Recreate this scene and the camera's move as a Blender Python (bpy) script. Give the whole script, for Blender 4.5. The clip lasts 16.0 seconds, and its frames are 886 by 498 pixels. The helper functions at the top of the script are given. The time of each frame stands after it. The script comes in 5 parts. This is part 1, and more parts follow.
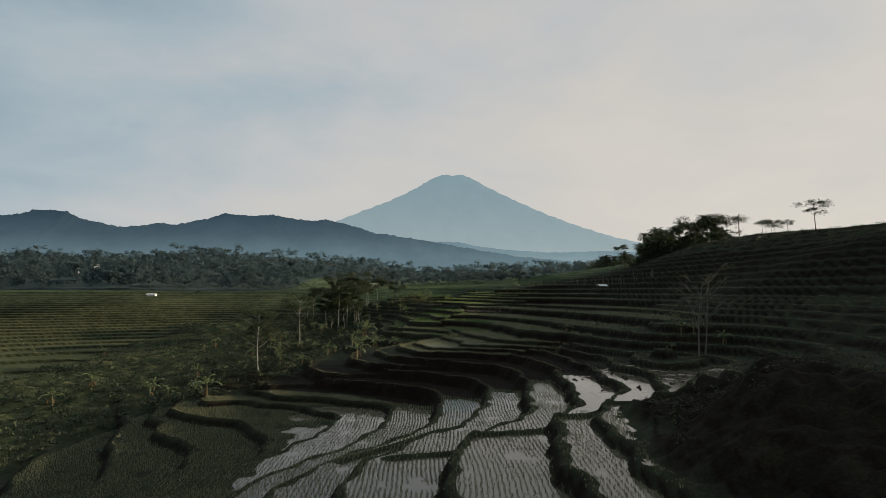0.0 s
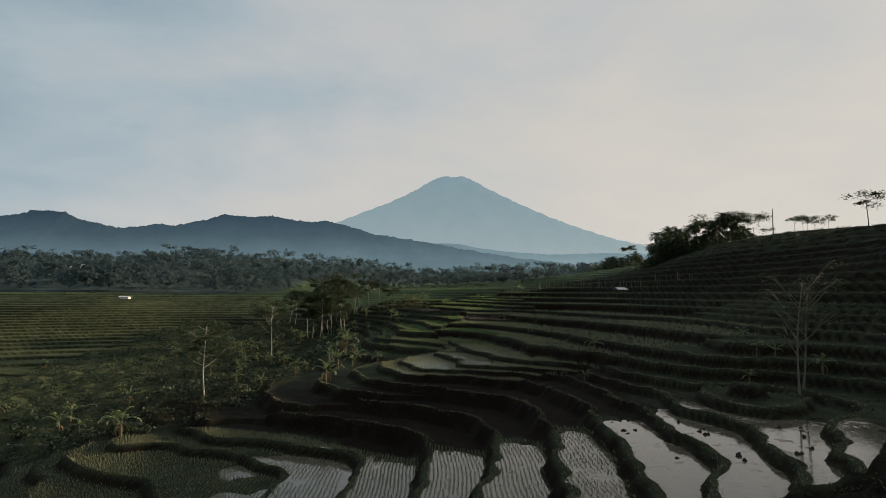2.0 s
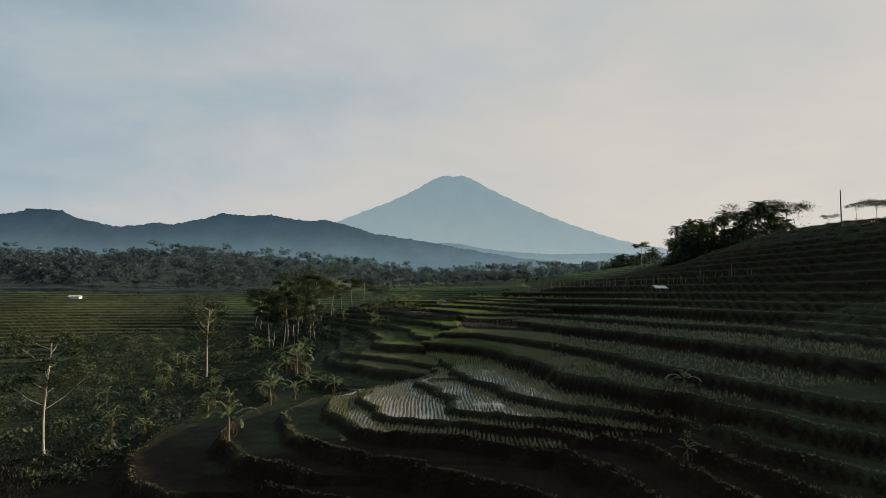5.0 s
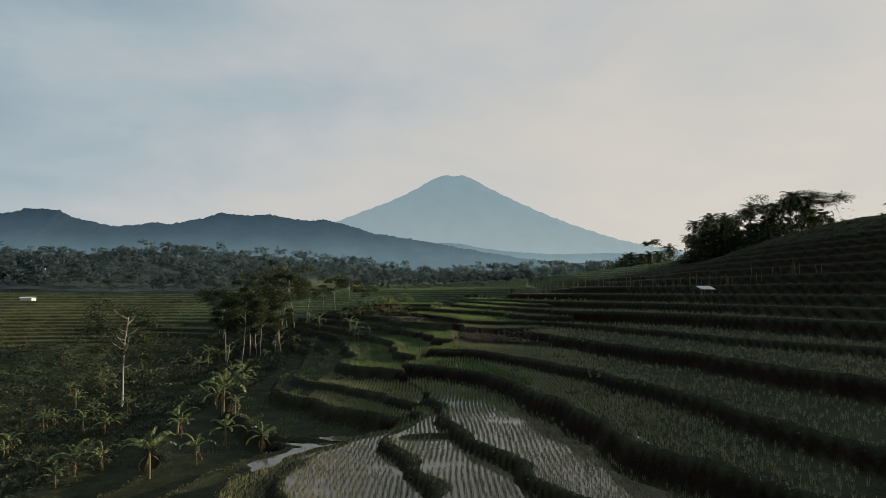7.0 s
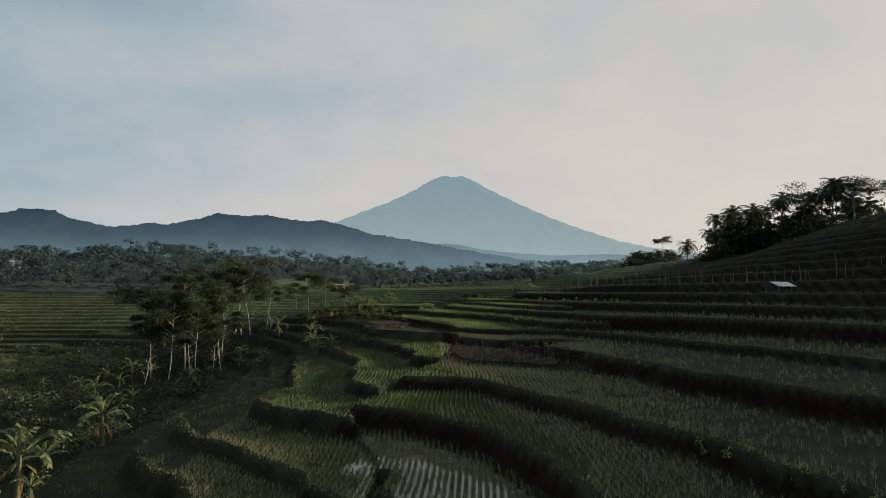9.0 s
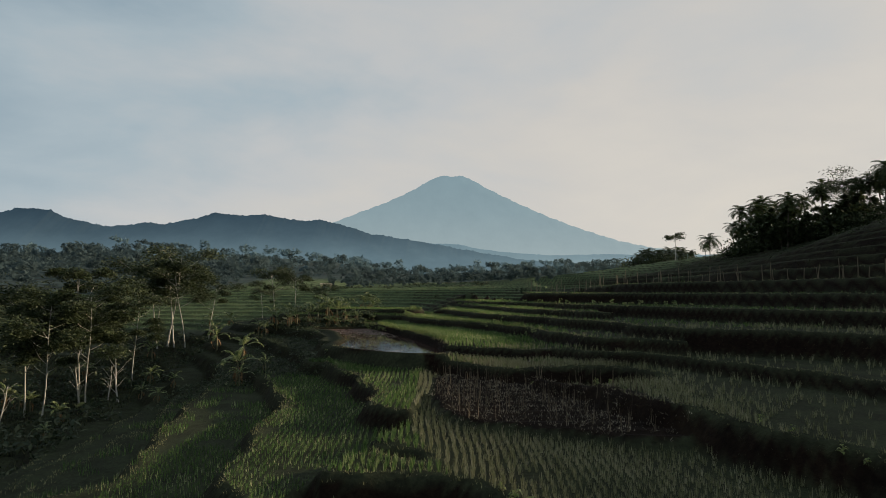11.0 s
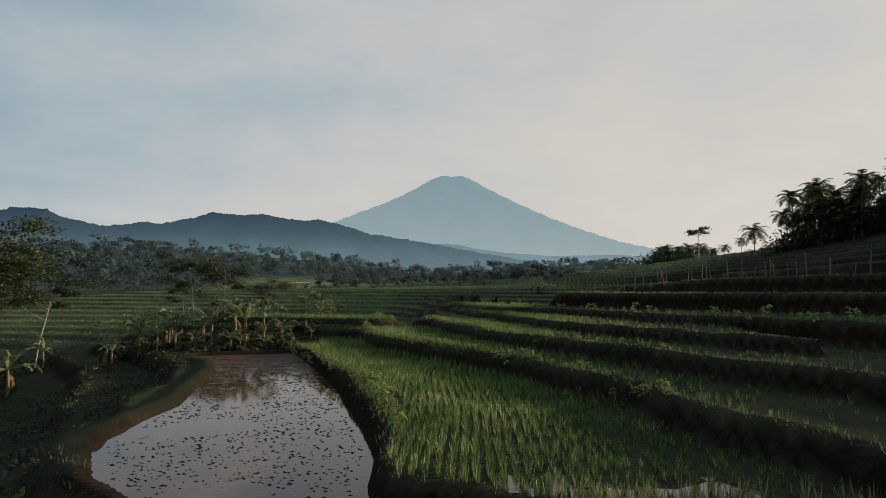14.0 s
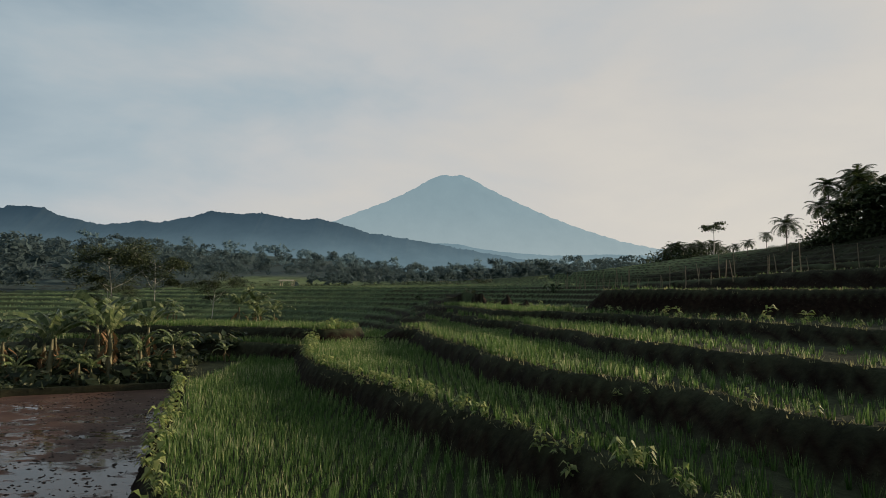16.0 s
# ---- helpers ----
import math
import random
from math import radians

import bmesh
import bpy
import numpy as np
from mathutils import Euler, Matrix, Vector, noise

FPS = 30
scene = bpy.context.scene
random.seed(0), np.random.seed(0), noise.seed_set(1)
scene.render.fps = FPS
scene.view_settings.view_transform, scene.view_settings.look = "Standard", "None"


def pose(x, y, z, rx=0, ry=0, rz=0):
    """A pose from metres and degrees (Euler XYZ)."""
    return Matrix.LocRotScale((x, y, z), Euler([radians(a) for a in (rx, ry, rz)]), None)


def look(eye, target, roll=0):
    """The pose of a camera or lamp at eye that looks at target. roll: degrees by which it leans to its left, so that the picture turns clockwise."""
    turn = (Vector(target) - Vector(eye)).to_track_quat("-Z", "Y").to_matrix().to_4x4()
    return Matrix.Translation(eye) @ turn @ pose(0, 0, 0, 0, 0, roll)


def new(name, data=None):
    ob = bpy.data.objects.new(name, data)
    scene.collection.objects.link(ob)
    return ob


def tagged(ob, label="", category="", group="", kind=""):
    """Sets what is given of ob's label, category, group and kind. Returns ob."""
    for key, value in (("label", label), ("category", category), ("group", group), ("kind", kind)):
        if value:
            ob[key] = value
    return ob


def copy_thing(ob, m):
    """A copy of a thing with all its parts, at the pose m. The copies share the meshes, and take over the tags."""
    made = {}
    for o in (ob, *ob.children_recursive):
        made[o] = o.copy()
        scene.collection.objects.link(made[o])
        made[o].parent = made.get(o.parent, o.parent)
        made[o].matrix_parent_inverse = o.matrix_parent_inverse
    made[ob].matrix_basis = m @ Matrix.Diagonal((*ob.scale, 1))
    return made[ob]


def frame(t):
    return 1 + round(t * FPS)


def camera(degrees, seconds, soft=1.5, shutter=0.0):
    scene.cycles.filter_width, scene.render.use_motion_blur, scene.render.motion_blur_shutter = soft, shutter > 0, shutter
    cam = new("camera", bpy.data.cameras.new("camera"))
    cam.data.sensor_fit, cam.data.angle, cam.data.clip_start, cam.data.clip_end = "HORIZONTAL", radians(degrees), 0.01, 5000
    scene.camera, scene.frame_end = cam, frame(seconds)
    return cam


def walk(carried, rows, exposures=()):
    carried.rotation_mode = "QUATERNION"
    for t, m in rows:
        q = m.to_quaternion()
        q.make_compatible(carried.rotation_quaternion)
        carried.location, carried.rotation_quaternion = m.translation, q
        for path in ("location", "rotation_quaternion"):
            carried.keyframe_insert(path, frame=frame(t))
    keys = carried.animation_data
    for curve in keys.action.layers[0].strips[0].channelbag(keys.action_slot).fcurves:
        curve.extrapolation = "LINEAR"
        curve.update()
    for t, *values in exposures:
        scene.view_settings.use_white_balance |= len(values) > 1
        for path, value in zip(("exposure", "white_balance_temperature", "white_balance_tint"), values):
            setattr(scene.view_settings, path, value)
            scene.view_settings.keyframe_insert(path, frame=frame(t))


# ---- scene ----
cam = camera(74.0, 16.0, soft=0.7)
METRES, EYE, TILT, LEAN, TURN = 140.0, 14.0, 4.1, 0.0, 0.0
ROWS = [
    (0.0, 0.0009, 0.0, -0.0012, -0.0, 0.0, -0.0),
    (0.5, 0.0027, 0.0317, -0.0028, 0.01, 0.11, -0.05),
    (1.0, 0.0041, 0.0617, -0.0041, 0.02, 0.16, -0.07),
    (1.5, 0.0055, 0.0905, -0.0054, 0.04, 0.16, -0.11),
    (2.0, 0.0067, 0.1193, -0.0069, 0.05, 0.18, -0.13),
    (2.5, 0.0082, 0.1482, -0.0091, 0.05, 0.2, -0.15),
    (3.0, 0.01, 0.177, -0.0119, 0.08, 0.19, -0.16),
    (3.5, 0.0115, 0.2062, -0.0143, 0.07, 0.19, -0.18),
    (6.0, 0.0183, 0.3576, -0.0246, 0.12, 0.18, -0.27),
    (6.5, 0.0199, 0.391, -0.026, 0.13, 0.18, -0.27),
    (7.0, 0.0221, 0.4261, -0.0279, 0.11, 0.19, -0.22),
    (7.5, 0.0246, 0.4623, -0.0305, 0.09, 0.21, -0.24),
    (8.0, 0.0267, 0.4978, -0.0338, 0.06, 0.27, -0.26),
    (8.5, 0.0284, 0.5324, -0.0375, 0.02, 0.31, -0.27),
    (9.0, 0.0298, 0.5662, -0.0402, 0.0, 0.32, -0.28),
    (11.5, 0.0389, 0.7321, -0.0516, -0.06, 0.34, -0.27),
    (12.0, 0.0405, 0.7659, -0.0542, -0.05, 0.35, -0.27),
    (12.5, 0.0418, 0.8, -0.0562, -0.05, 0.37, -0.33),
    (13.0, 0.0432, 0.833, -0.0581, -0.05, 0.42, -0.34),
    (13.5, 0.0448, 0.8633, -0.0609, -0.05, 0.44, -0.34),
    (14.0, 0.046, 0.8907, -0.0632, -0.04, 0.41, -0.38),
    (14.5, 0.0471, 0.9162, -0.0653, -0.03, 0.41, -0.44),
    (15.0, 0.0477, 0.9425, -0.0673, -0.06, 0.38, -0.43),
    (15.5, 0.0496, 0.9692, -0.0693, -0.06, 0.38, -0.43),
    (16.0, 0.0507, 0.996, -0.0713, -0.05, 0.37, -0.46),
]
walk(cam, [(t, pose(0, 0, EYE, TILT, LEAN, TURN) @ pose(METRES * x, METRES * y, METRES * z, 90 + pitch, roll, yaw)) for t, x, y, z, yaw, pitch, roll in ROWS])

# ---- sky and sun: a hazy early morning, the sun low over the hill ----
SUN_EL, SUN_AZ = radians(13.0), radians(72)      # azimuth clockwise from +y
sun_way = Vector((math.sin(SUN_AZ) * math.cos(SUN_EL), math.cos(SUN_AZ) * math.cos(SUN_EL), math.sin(SUN_EL)))
sun_data = bpy.data.lights.new("sun", "SUN")
sun_data.energy, sun_data.angle, sun_data.color = 6.3, radians(1.2), (1.0, 0.79, 0.55)
sun = new("sun", sun_data)
sun.matrix_world = look(sun_way * 200, (0, 0, 0))


def nodes_of(tree):
    """Shortcuts for building a node tree: add a node, and join sockets."""
    def add(kind, **values):
        node = tree.nodes.new(kind)
        for key, value in values.items():
            if key.startswith("i_"):
                socket = node.inputs[int(key[2:])] if key[2:].isdigit() else node.inputs[key[2:].replace("_", " ")]
                socket.default_value = value
            elif key == "operation":
                node.operation = value
            elif key == "blend_type":
                node.blend_type = value
            elif key == "data_type":
                node.data_type = value
        return node

    def join(a, b):
        tree.links.new(a, b)
    return add, join


def ramp(node, stops):
    """Sets the stops of a colour ramp."""
    el = node.color_ramp.elements
    while len(el) > 1:
        el.remove(el[-1])
    el[0].position, el[0].color = stops[0][0], (*stops[0][1], 1)
    for p, c in stops[1:]:
        e = el.new(p)
        e.color = (*c, 1)
    return node


def make_world():
    world = bpy.data.worlds.new("morning_sky")
    scene.world = world
    world.use_nodes = True
    tree = world.node_tree
    tree.nodes.clear()
    add, join = nodes_of(tree)
    out = add("ShaderNodeOutputWorld")
    co = add("ShaderNodeTexCoord")
    sky = add("ShaderNodeTexSky")
    sky.sky_type, sky.sun_disc = "NISHITA", False
    sky.sun_elevation, sky.sun_rotation = SUN_EL, SUN_AZ
    sky.air_density, sky.dust_density, sky.ozone_density = 1.2, 2.5, 1.5
    clear = add("ShaderNodeBackground", i_Strength=0.06)
    join(sky.outputs[0], clear.inputs[0])
    # cloud veil: blue-grey away from the sun, cream towards it
    sep = add("ShaderNodeSeparateXYZ")
    join(co.outputs["Generated"], sep.inputs[0])
    side = add("ShaderNodeVectorMath", operation="DOT_PRODUCT")
    join(co.outputs["Generated"], side.inputs[0])
    side.inputs[1].default_value = (0.62, 0.40, -0.10)
    tone = ramp(add("ShaderNodeValToRGB"), [(0.0, (0.27, 0.28, 0.285)), (0.2, (0.275, 0.315, 0.345)), (0.34, (0.27, 0.36, 0.425)), (0.48, (0.38, 0.455, 0.50)),
                                            (0.62, (0.508, 0.525, 0.532)), (0.78, (0.59, 0.567, 0.532)), (1.0, (0.68, 0.632, 0.56))])
    half = add("ShaderNodeMath", operation="MULTIPLY_ADD", i_1=0.5, i_2=0.5)
    join(side.outputs["Value"], half.inputs[0])
    # soft streaks and billows
    stretch = add("ShaderNodeMapping")
    stretch.inputs["Scale"].default_value = (1.0, 1.0, 2.6)
    stretch.inputs["Rotation"].default_value = (0.0, radians(-24), 0.0)
    join(co.outputs["Generated"], stretch.inputs[0])
    billow = add("ShaderNodeTexNoise", i_Scale=2.3, i_Detail=6.0, i_Roughness=0.52, i_Distortion=0.25)
    join(stretch.outputs[0], billow.inputs["Vector"])
    shift = add("ShaderNodeMath", operation="MULTIPLY_ADD", i_1=0.62, i_2=-0.31)
    join(billow.outputs[0], shift.inputs[0])
    # thin bright wisps drawn out along the wind
    comb = add("ShaderNodeMapping")
    comb.inputs["Scale"].default_value = (1.1, 1.0, 2.8)
    comb.inputs["Rotation"].default_value = (0.0, radians(-32), 0.0)
    join(co.outputs["Generated"], comb.inputs[0])
    wisp = add("ShaderNodeTexNoise", i_Scale=4.2, i_Detail=7.0, i_Roughness=0.58, i_Distortion=0.4)
    join(comb.outputs[0], wisp.inputs["Vector"])
    streak = add("ShaderNodeMath", operation="MULTIPLY_ADD", i_1=0.17, i_2=-0.085)
    join(wisp.outputs[0], streak.inputs[0])
    # a paler, warmer veil low over the land
    lowdown = add("ShaderNodeMath", operation="MULTIPLY_ADD", i_1=-0.40, i_2=0.105)
    join(sep.outputs["Z"], lowdown.inputs[0])
    plus = add("ShaderNodeMath", operation="ADD")
    join(shift.outputs[0], plus.inputs[0])
    join(streak.outputs[0], plus.inputs[1])
    shift = add("ShaderNodeMath", operation="ADD")
    join(plus.outputs[0], shift.inputs[0])
    join(lowdown.outputs[0], shift.inputs[1])
    total = add("ShaderNodeMath", operation="ADD")
    join(half.outputs[0], total.inputs[0])
    join(shift.outputs[0], total.inputs[1])
    join(total.outputs[0], tone.inputs[0])
    veil = add("ShaderNodeBackground", i_Strength=1.1)
    join(tone.outputs[0], veil.inputs[0])
    # the zenith is a deeper, darker sky
    high = ramp(add("ShaderNodeValToRGB"), [(0.0, (0.95, 0.95, 0.95)), (0.45, (0.88, 0.88, 0.88)), (1.0, (0.82, 0.82, 0.82))])
    join(sep.outputs["Z"], high.inputs[0])
    mix = add("ShaderNodeMixShader")
    join(high.outputs[0], mix.inputs[0])
    join(clear.outputs[0], mix.inputs[1])
    join(veil.outputs[0], mix.inputs[2])
    join(mix.outputs[0], out.inputs[0])


make_world()

# ---- materials ----
def material(name, stops, rough=0.8, scale=1.0, fine=12.0, bump=0.3, spec=0.3, metal=0.0, per_object=0.0, sub=0.0):
    """A procedural surface: a two-scale mottle run through colour stops, with matching relief."""
    m = bpy.data.materials.new(name)
    m.use_nodes = True
    tree = m.node_tree
    tree.nodes.clear()
    add, join = nodes_of(tree)
    out, bsdf = add("ShaderNodeOutputMaterial"), add("ShaderNodeBsdfPrincipled")
    geo = add("ShaderNodeNewGeometry")
    big = add("ShaderNodeTexNoise", i_Scale=scale, i_Detail=4.0, i_Roughness=0.6)
    small = add("ShaderNodeTexNoise", i_Scale=scale * fine, i_Detail=4.0, i_Roughness=0.65)
    join(geo.outputs["Position"], big.inputs["Vector"])
    join(geo.outputs["Position"], small.inputs["Vector"])
    both = add("ShaderNodeMath", operation="MULTIPLY_ADD", i_1=0.55)
    half = add("ShaderNodeMath", operation="MULTIPLY", i_1=0.5)
    join(big.outputs[0], half.inputs[0])
    join(small.outputs[0], both.inputs[0])
    join(half.outputs[0], both.inputs[2])
    value = both.outputs[0]
    if per_object:
        info = add("ShaderNodeNewGeometry")
        vary = add("ShaderNodeMath", operation="MULTIPLY_ADD", i_1=per_object, i_2=-per_object / 2)
        join(info.outputs["Random Per Island"], vary.inputs[0])
        plus = add("ShaderNodeMath", operation="ADD")
        join(value, plus.inputs[0])
        join(vary.outputs[0], plus.inputs[1])
        value = plus.outputs[0]
    col = ramp(add("ShaderNodeValToRGB"), stops)
    join(value, col.inputs[0])
    join(col.outputs[0], bsdf.inputs["Base Color"])
    bsdf.inputs["Roughness"].default_value = rough
    bsdf.inputs["Specular IOR Level"].default_value = spec
    bsdf.inputs["Metallic"].default_value = metal
    if bump:
        relief = add("ShaderNodeBump", i_Strength=bump, i_Distance=0.06)
        join(small.outputs[0], relief.inputs["Height"])
        join(relief.outputs[0], bsdf.inputs["Normal"])
    if sub:
        glow = add("ShaderNodeBsdfTranslucent")
        join(col.outputs[0], glow.inputs[0])
        mix = add("ShaderNodeMixShader", i_0=sub)
        join(bsdf.outputs[0], mix.inputs[1])
        join(glow.outputs[0], mix.inputs[2])
        join(mix.outputs[0], out.inputs[0])
    else:
        join(bsdf.outputs[0], out.inputs[0])
    return m


def haze_glow_material(name, low, high, z0, z1, rough_col, grain):
    """Far slopes seen through miles of lit air, whose glow is put into their emission, more so towards their foot."""
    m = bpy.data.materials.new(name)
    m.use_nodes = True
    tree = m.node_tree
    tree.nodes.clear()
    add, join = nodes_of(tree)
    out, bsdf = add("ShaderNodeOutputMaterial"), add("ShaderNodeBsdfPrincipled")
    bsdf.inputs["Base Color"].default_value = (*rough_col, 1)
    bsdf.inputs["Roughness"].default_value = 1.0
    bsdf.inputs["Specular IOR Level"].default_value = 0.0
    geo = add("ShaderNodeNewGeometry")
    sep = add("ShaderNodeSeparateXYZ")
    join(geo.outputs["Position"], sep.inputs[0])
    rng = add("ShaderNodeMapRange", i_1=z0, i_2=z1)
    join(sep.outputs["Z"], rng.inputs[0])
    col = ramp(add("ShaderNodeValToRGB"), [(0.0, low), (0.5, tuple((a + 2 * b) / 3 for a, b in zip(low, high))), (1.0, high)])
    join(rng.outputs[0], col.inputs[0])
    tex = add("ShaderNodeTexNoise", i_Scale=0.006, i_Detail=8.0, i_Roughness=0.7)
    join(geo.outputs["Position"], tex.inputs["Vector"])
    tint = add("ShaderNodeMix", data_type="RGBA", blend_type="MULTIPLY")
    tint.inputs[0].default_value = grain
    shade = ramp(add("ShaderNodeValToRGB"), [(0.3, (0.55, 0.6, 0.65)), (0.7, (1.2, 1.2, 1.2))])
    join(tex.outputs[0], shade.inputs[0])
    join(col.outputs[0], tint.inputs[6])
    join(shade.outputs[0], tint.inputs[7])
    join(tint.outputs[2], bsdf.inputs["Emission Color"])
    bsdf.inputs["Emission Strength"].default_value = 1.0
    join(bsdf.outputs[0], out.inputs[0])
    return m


def ground_material():
    """Earth of the terraces: green mud on the treads, dark soil on banks and bunds with the banks' shade put into its
    colour, pale grass in the valley, dull scrub on the hill, far ground tinted for haze.
    """
    m = bpy.data.materials.new("terraced_earth")
    m.use_nodes = True
    tree = m.node_tree
    tree.nodes.clear()
    add, join = nodes_of(tree)
    out, bsdf = add("ShaderNodeOutputMaterial"), add("ShaderNodeBsdfPrincipled")
    geo = add("ShaderNodeNewGeometry")
    def mottle(scale, fine):
        big, small = add("ShaderNodeTexNoise", i_Scale=scale, i_Detail=5.0, i_Roughness=0.62), add("ShaderNodeTexNoise", i_Scale=scale * fine, i_Detail=4.0, i_Roughness=0.65)
        join(geo.outputs["Position"], big.inputs["Vector"])
        join(geo.outputs["Position"], small.inputs["Vector"])
        both = add("ShaderNodeMath", operation="MULTIPLY_ADD", i_1=0.5)
        half = add("ShaderNodeMath", operation="MULTIPLY", i_1=0.5)
        join(big.outputs[0], half.inputs[0])
        join(small.outputs[0], both.inputs[0])
        join(half.outputs[0], both.inputs[2])
        return both.outputs[0], small.outputs[0]
    near, grit = mottle(0.7, 9)
    wide, _ = mottle(0.07, 9)
    tread = ramp(add("ShaderNodeValToRGB"), [(0.3, (0.012, 0.012, 0.01024)), (0.5, (0.032, 0.038, 0.02176)), (0.7, (0.056, 0.068, 0.03584))])
    # Dark soil; the shade of backlit banks is put into this colour too.
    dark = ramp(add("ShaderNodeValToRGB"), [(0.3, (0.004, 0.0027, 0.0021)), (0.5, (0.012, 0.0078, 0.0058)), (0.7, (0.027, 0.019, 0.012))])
    grass = ramp(add("ShaderNodeValToRGB"), [(0.35, (0.03, 0.042, 0.0192)), (0.5, (0.066, 0.08, 0.0384)), (0.65, (0.115, 0.117, 0.0576))])
    # Hill scrub, its colour lightened somewhat for the haze over the slope.
    rough = ramp(add("ShaderNodeValToRGB"), [(0.3, (0.010, 0.012, 0.008)), (0.5, (0.024, 0.029, 0.015)), (0.7, (0.044, 0.053, 0.025))])
    # Floor of the far woods, mist put into its blue-grey.
    misty_floor = ramp(add("ShaderNodeValToRGB"), [(0.35, (0.036, 0.056, 0.057)), (0.65, (0.06, 0.085, 0.085))])
    # Far fields, haze put into their paler teal-green.
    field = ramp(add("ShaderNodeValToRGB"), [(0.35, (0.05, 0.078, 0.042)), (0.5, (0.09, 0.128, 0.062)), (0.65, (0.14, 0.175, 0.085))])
    for source, node in ((near, tread), (near, dark), (wide, grass), (near, rough), (wide, field), (wide, misty_floor)):
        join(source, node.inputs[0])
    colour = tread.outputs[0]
    for key, node in (("field", field), ("woodland", misty_floor), ("scrub", rough), ("meadow", grass), ("soil", dark)):
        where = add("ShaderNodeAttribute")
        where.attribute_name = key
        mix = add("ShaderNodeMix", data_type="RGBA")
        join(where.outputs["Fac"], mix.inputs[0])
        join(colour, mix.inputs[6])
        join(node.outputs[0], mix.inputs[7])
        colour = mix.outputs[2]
    join(colour, bsdf.inputs["Base Color"])
    bsdf.inputs["Roughness"].default_value = 0.92
    bsdf.inputs["Specular IOR Level"].default_value = 0.06
    relief = add("ShaderNodeBump", i_Strength=0.7, i_Distance=0.08)
    join(grit, relief.inputs["Height"])
    join(relief.outputs[0], bsdf.inputs["Normal"])
    join(bsdf.outputs[0], out.inputs[0])
    return m


MAT_GROUND = ground_material()
# Haze in front of the mountains, put into their emission colours.
MAT_VOLCANO = haze_glow_material("hazy_volcano", (0.33, 0.405, 0.42), (0.215, 0.305, 0.345), 260, 980, (0.01, 0.015, 0.015), 0.12)
MAT_FOOTHILL = haze_glow_material("hazy_foothills", (0.215, 0.30, 0.33), (0.15, 0.23, 0.27), 200, 330, (0.01, 0.013, 0.013), 0.25)
MAT_RIDGE = haze_glow_material("hazy_ridge", (0.125, 0.19, 0.222), (0.03, 0.056, 0.08), 150, 370, (0.008, 0.01, 0.008), 0.35)


def water_material(name, stops, glossy, ripples, shoal=None):
    """Still muddy water: a dark brown bottom under a mirror, with patches of scum and mud that break it."""
    m = bpy.data.materials.new(name)
    m.use_nodes = True
    tree = m.node_tree
    tree.nodes.clear()
    add, join = nodes_of(tree)
    out, bsdf = add("ShaderNodeOutputMaterial"), add("ShaderNodeBsdfPrincipled")
    geo = add("ShaderNodeNewGeometry")
    mud = add("ShaderNodeTexNoise", i_Scale=0.9, i_Detail=6.0, i_Roughness=0.7)
    join(geo.outputs["Position"], mud.inputs["Vector"])
    col = ramp(add("ShaderNodeValToRGB"), stops)
    join(mud.outputs[0], col.inputs[0])
    join(col.outputs[0], bsdf.inputs["Base Color"])
    gloss = ramp(add("ShaderNodeValToRGB"), [(glossy, (0.05, 0.05, 0.05)), (glossy + 0.1, (0.5, 0.5, 0.5))])
    join(mud.outputs[0], gloss.inputs[0])
    bsdf.inputs["IOR"].default_value = 1.38
    if shoal:                                    # the bottom rises out of the water towards one end, as dull wet mud
        place = add("ShaderNodeSeparateXYZ")
        join(geo.outputs["Position"], place.inputs[0])
        rise = add("ShaderNodeMapRange", i_1=shoal[0], i_2=shoal[1], i_3=-0.2, i_4=0.17)
        join(place.outputs["Y"], rise.inputs[0])
        pools = add("ShaderNodeTexNoise", i_Scale=1.6, i_Detail=7.0, i_Roughness=0.68)
        flat = add("ShaderNodeMapping")
        flat.inputs["Scale"].default_value = (0.7, 1.5, 1.0)
        join(geo.outputs["Position"], flat.inputs[0])
        join(flat.outputs[0], pools.inputs["Vector"])
        over = add("ShaderNodeMath", operation="ADD")
        join(rise.outputs[0], over.inputs[0])
        join(pools.outputs[0], over.inputs[1])
        bare = ramp(add("ShaderNodeValToRGB"), [(0.50, (0, 0, 0)), (0.55, (1, 1, 1))])
        join(over.outputs[0], bare.inputs[0])
        dull = add("ShaderNodeMix", data_type="RGBA", i_7=(0.62, 0.62, 0.62, 1))
        join(bare.outputs[0], dull.inputs[0])
        join(gloss.outputs[0], dull.inputs[6])
        join(dull.outputs[2], bsdf.inputs["Roughness"])
        spec = add("ShaderNodeMapRange", i_3=0.5, i_4=0.16)
        join(bare.outputs[0], spec.inputs[0])
        join(spec.outputs[0], bsdf.inputs["Specular IOR Level"])
    else:
        join(gloss.outputs[0], bsdf.inputs["Roughness"])
    ripple = add("ShaderNodeTexNoise", i_Scale=6.0, i_Detail=4.0)
    join(geo.outputs["Position"], ripple.inputs["Vector"])
    relief = add("ShaderNodeBump", i_Strength=ripples, i_Distance=0.03)
    join(ripple.outputs[0], relief.inputs["Height"])
    join(relief.outputs[0], bsdf.inputs["Normal"])
    join(bsdf.outputs[0], out.inputs[0])
    return m


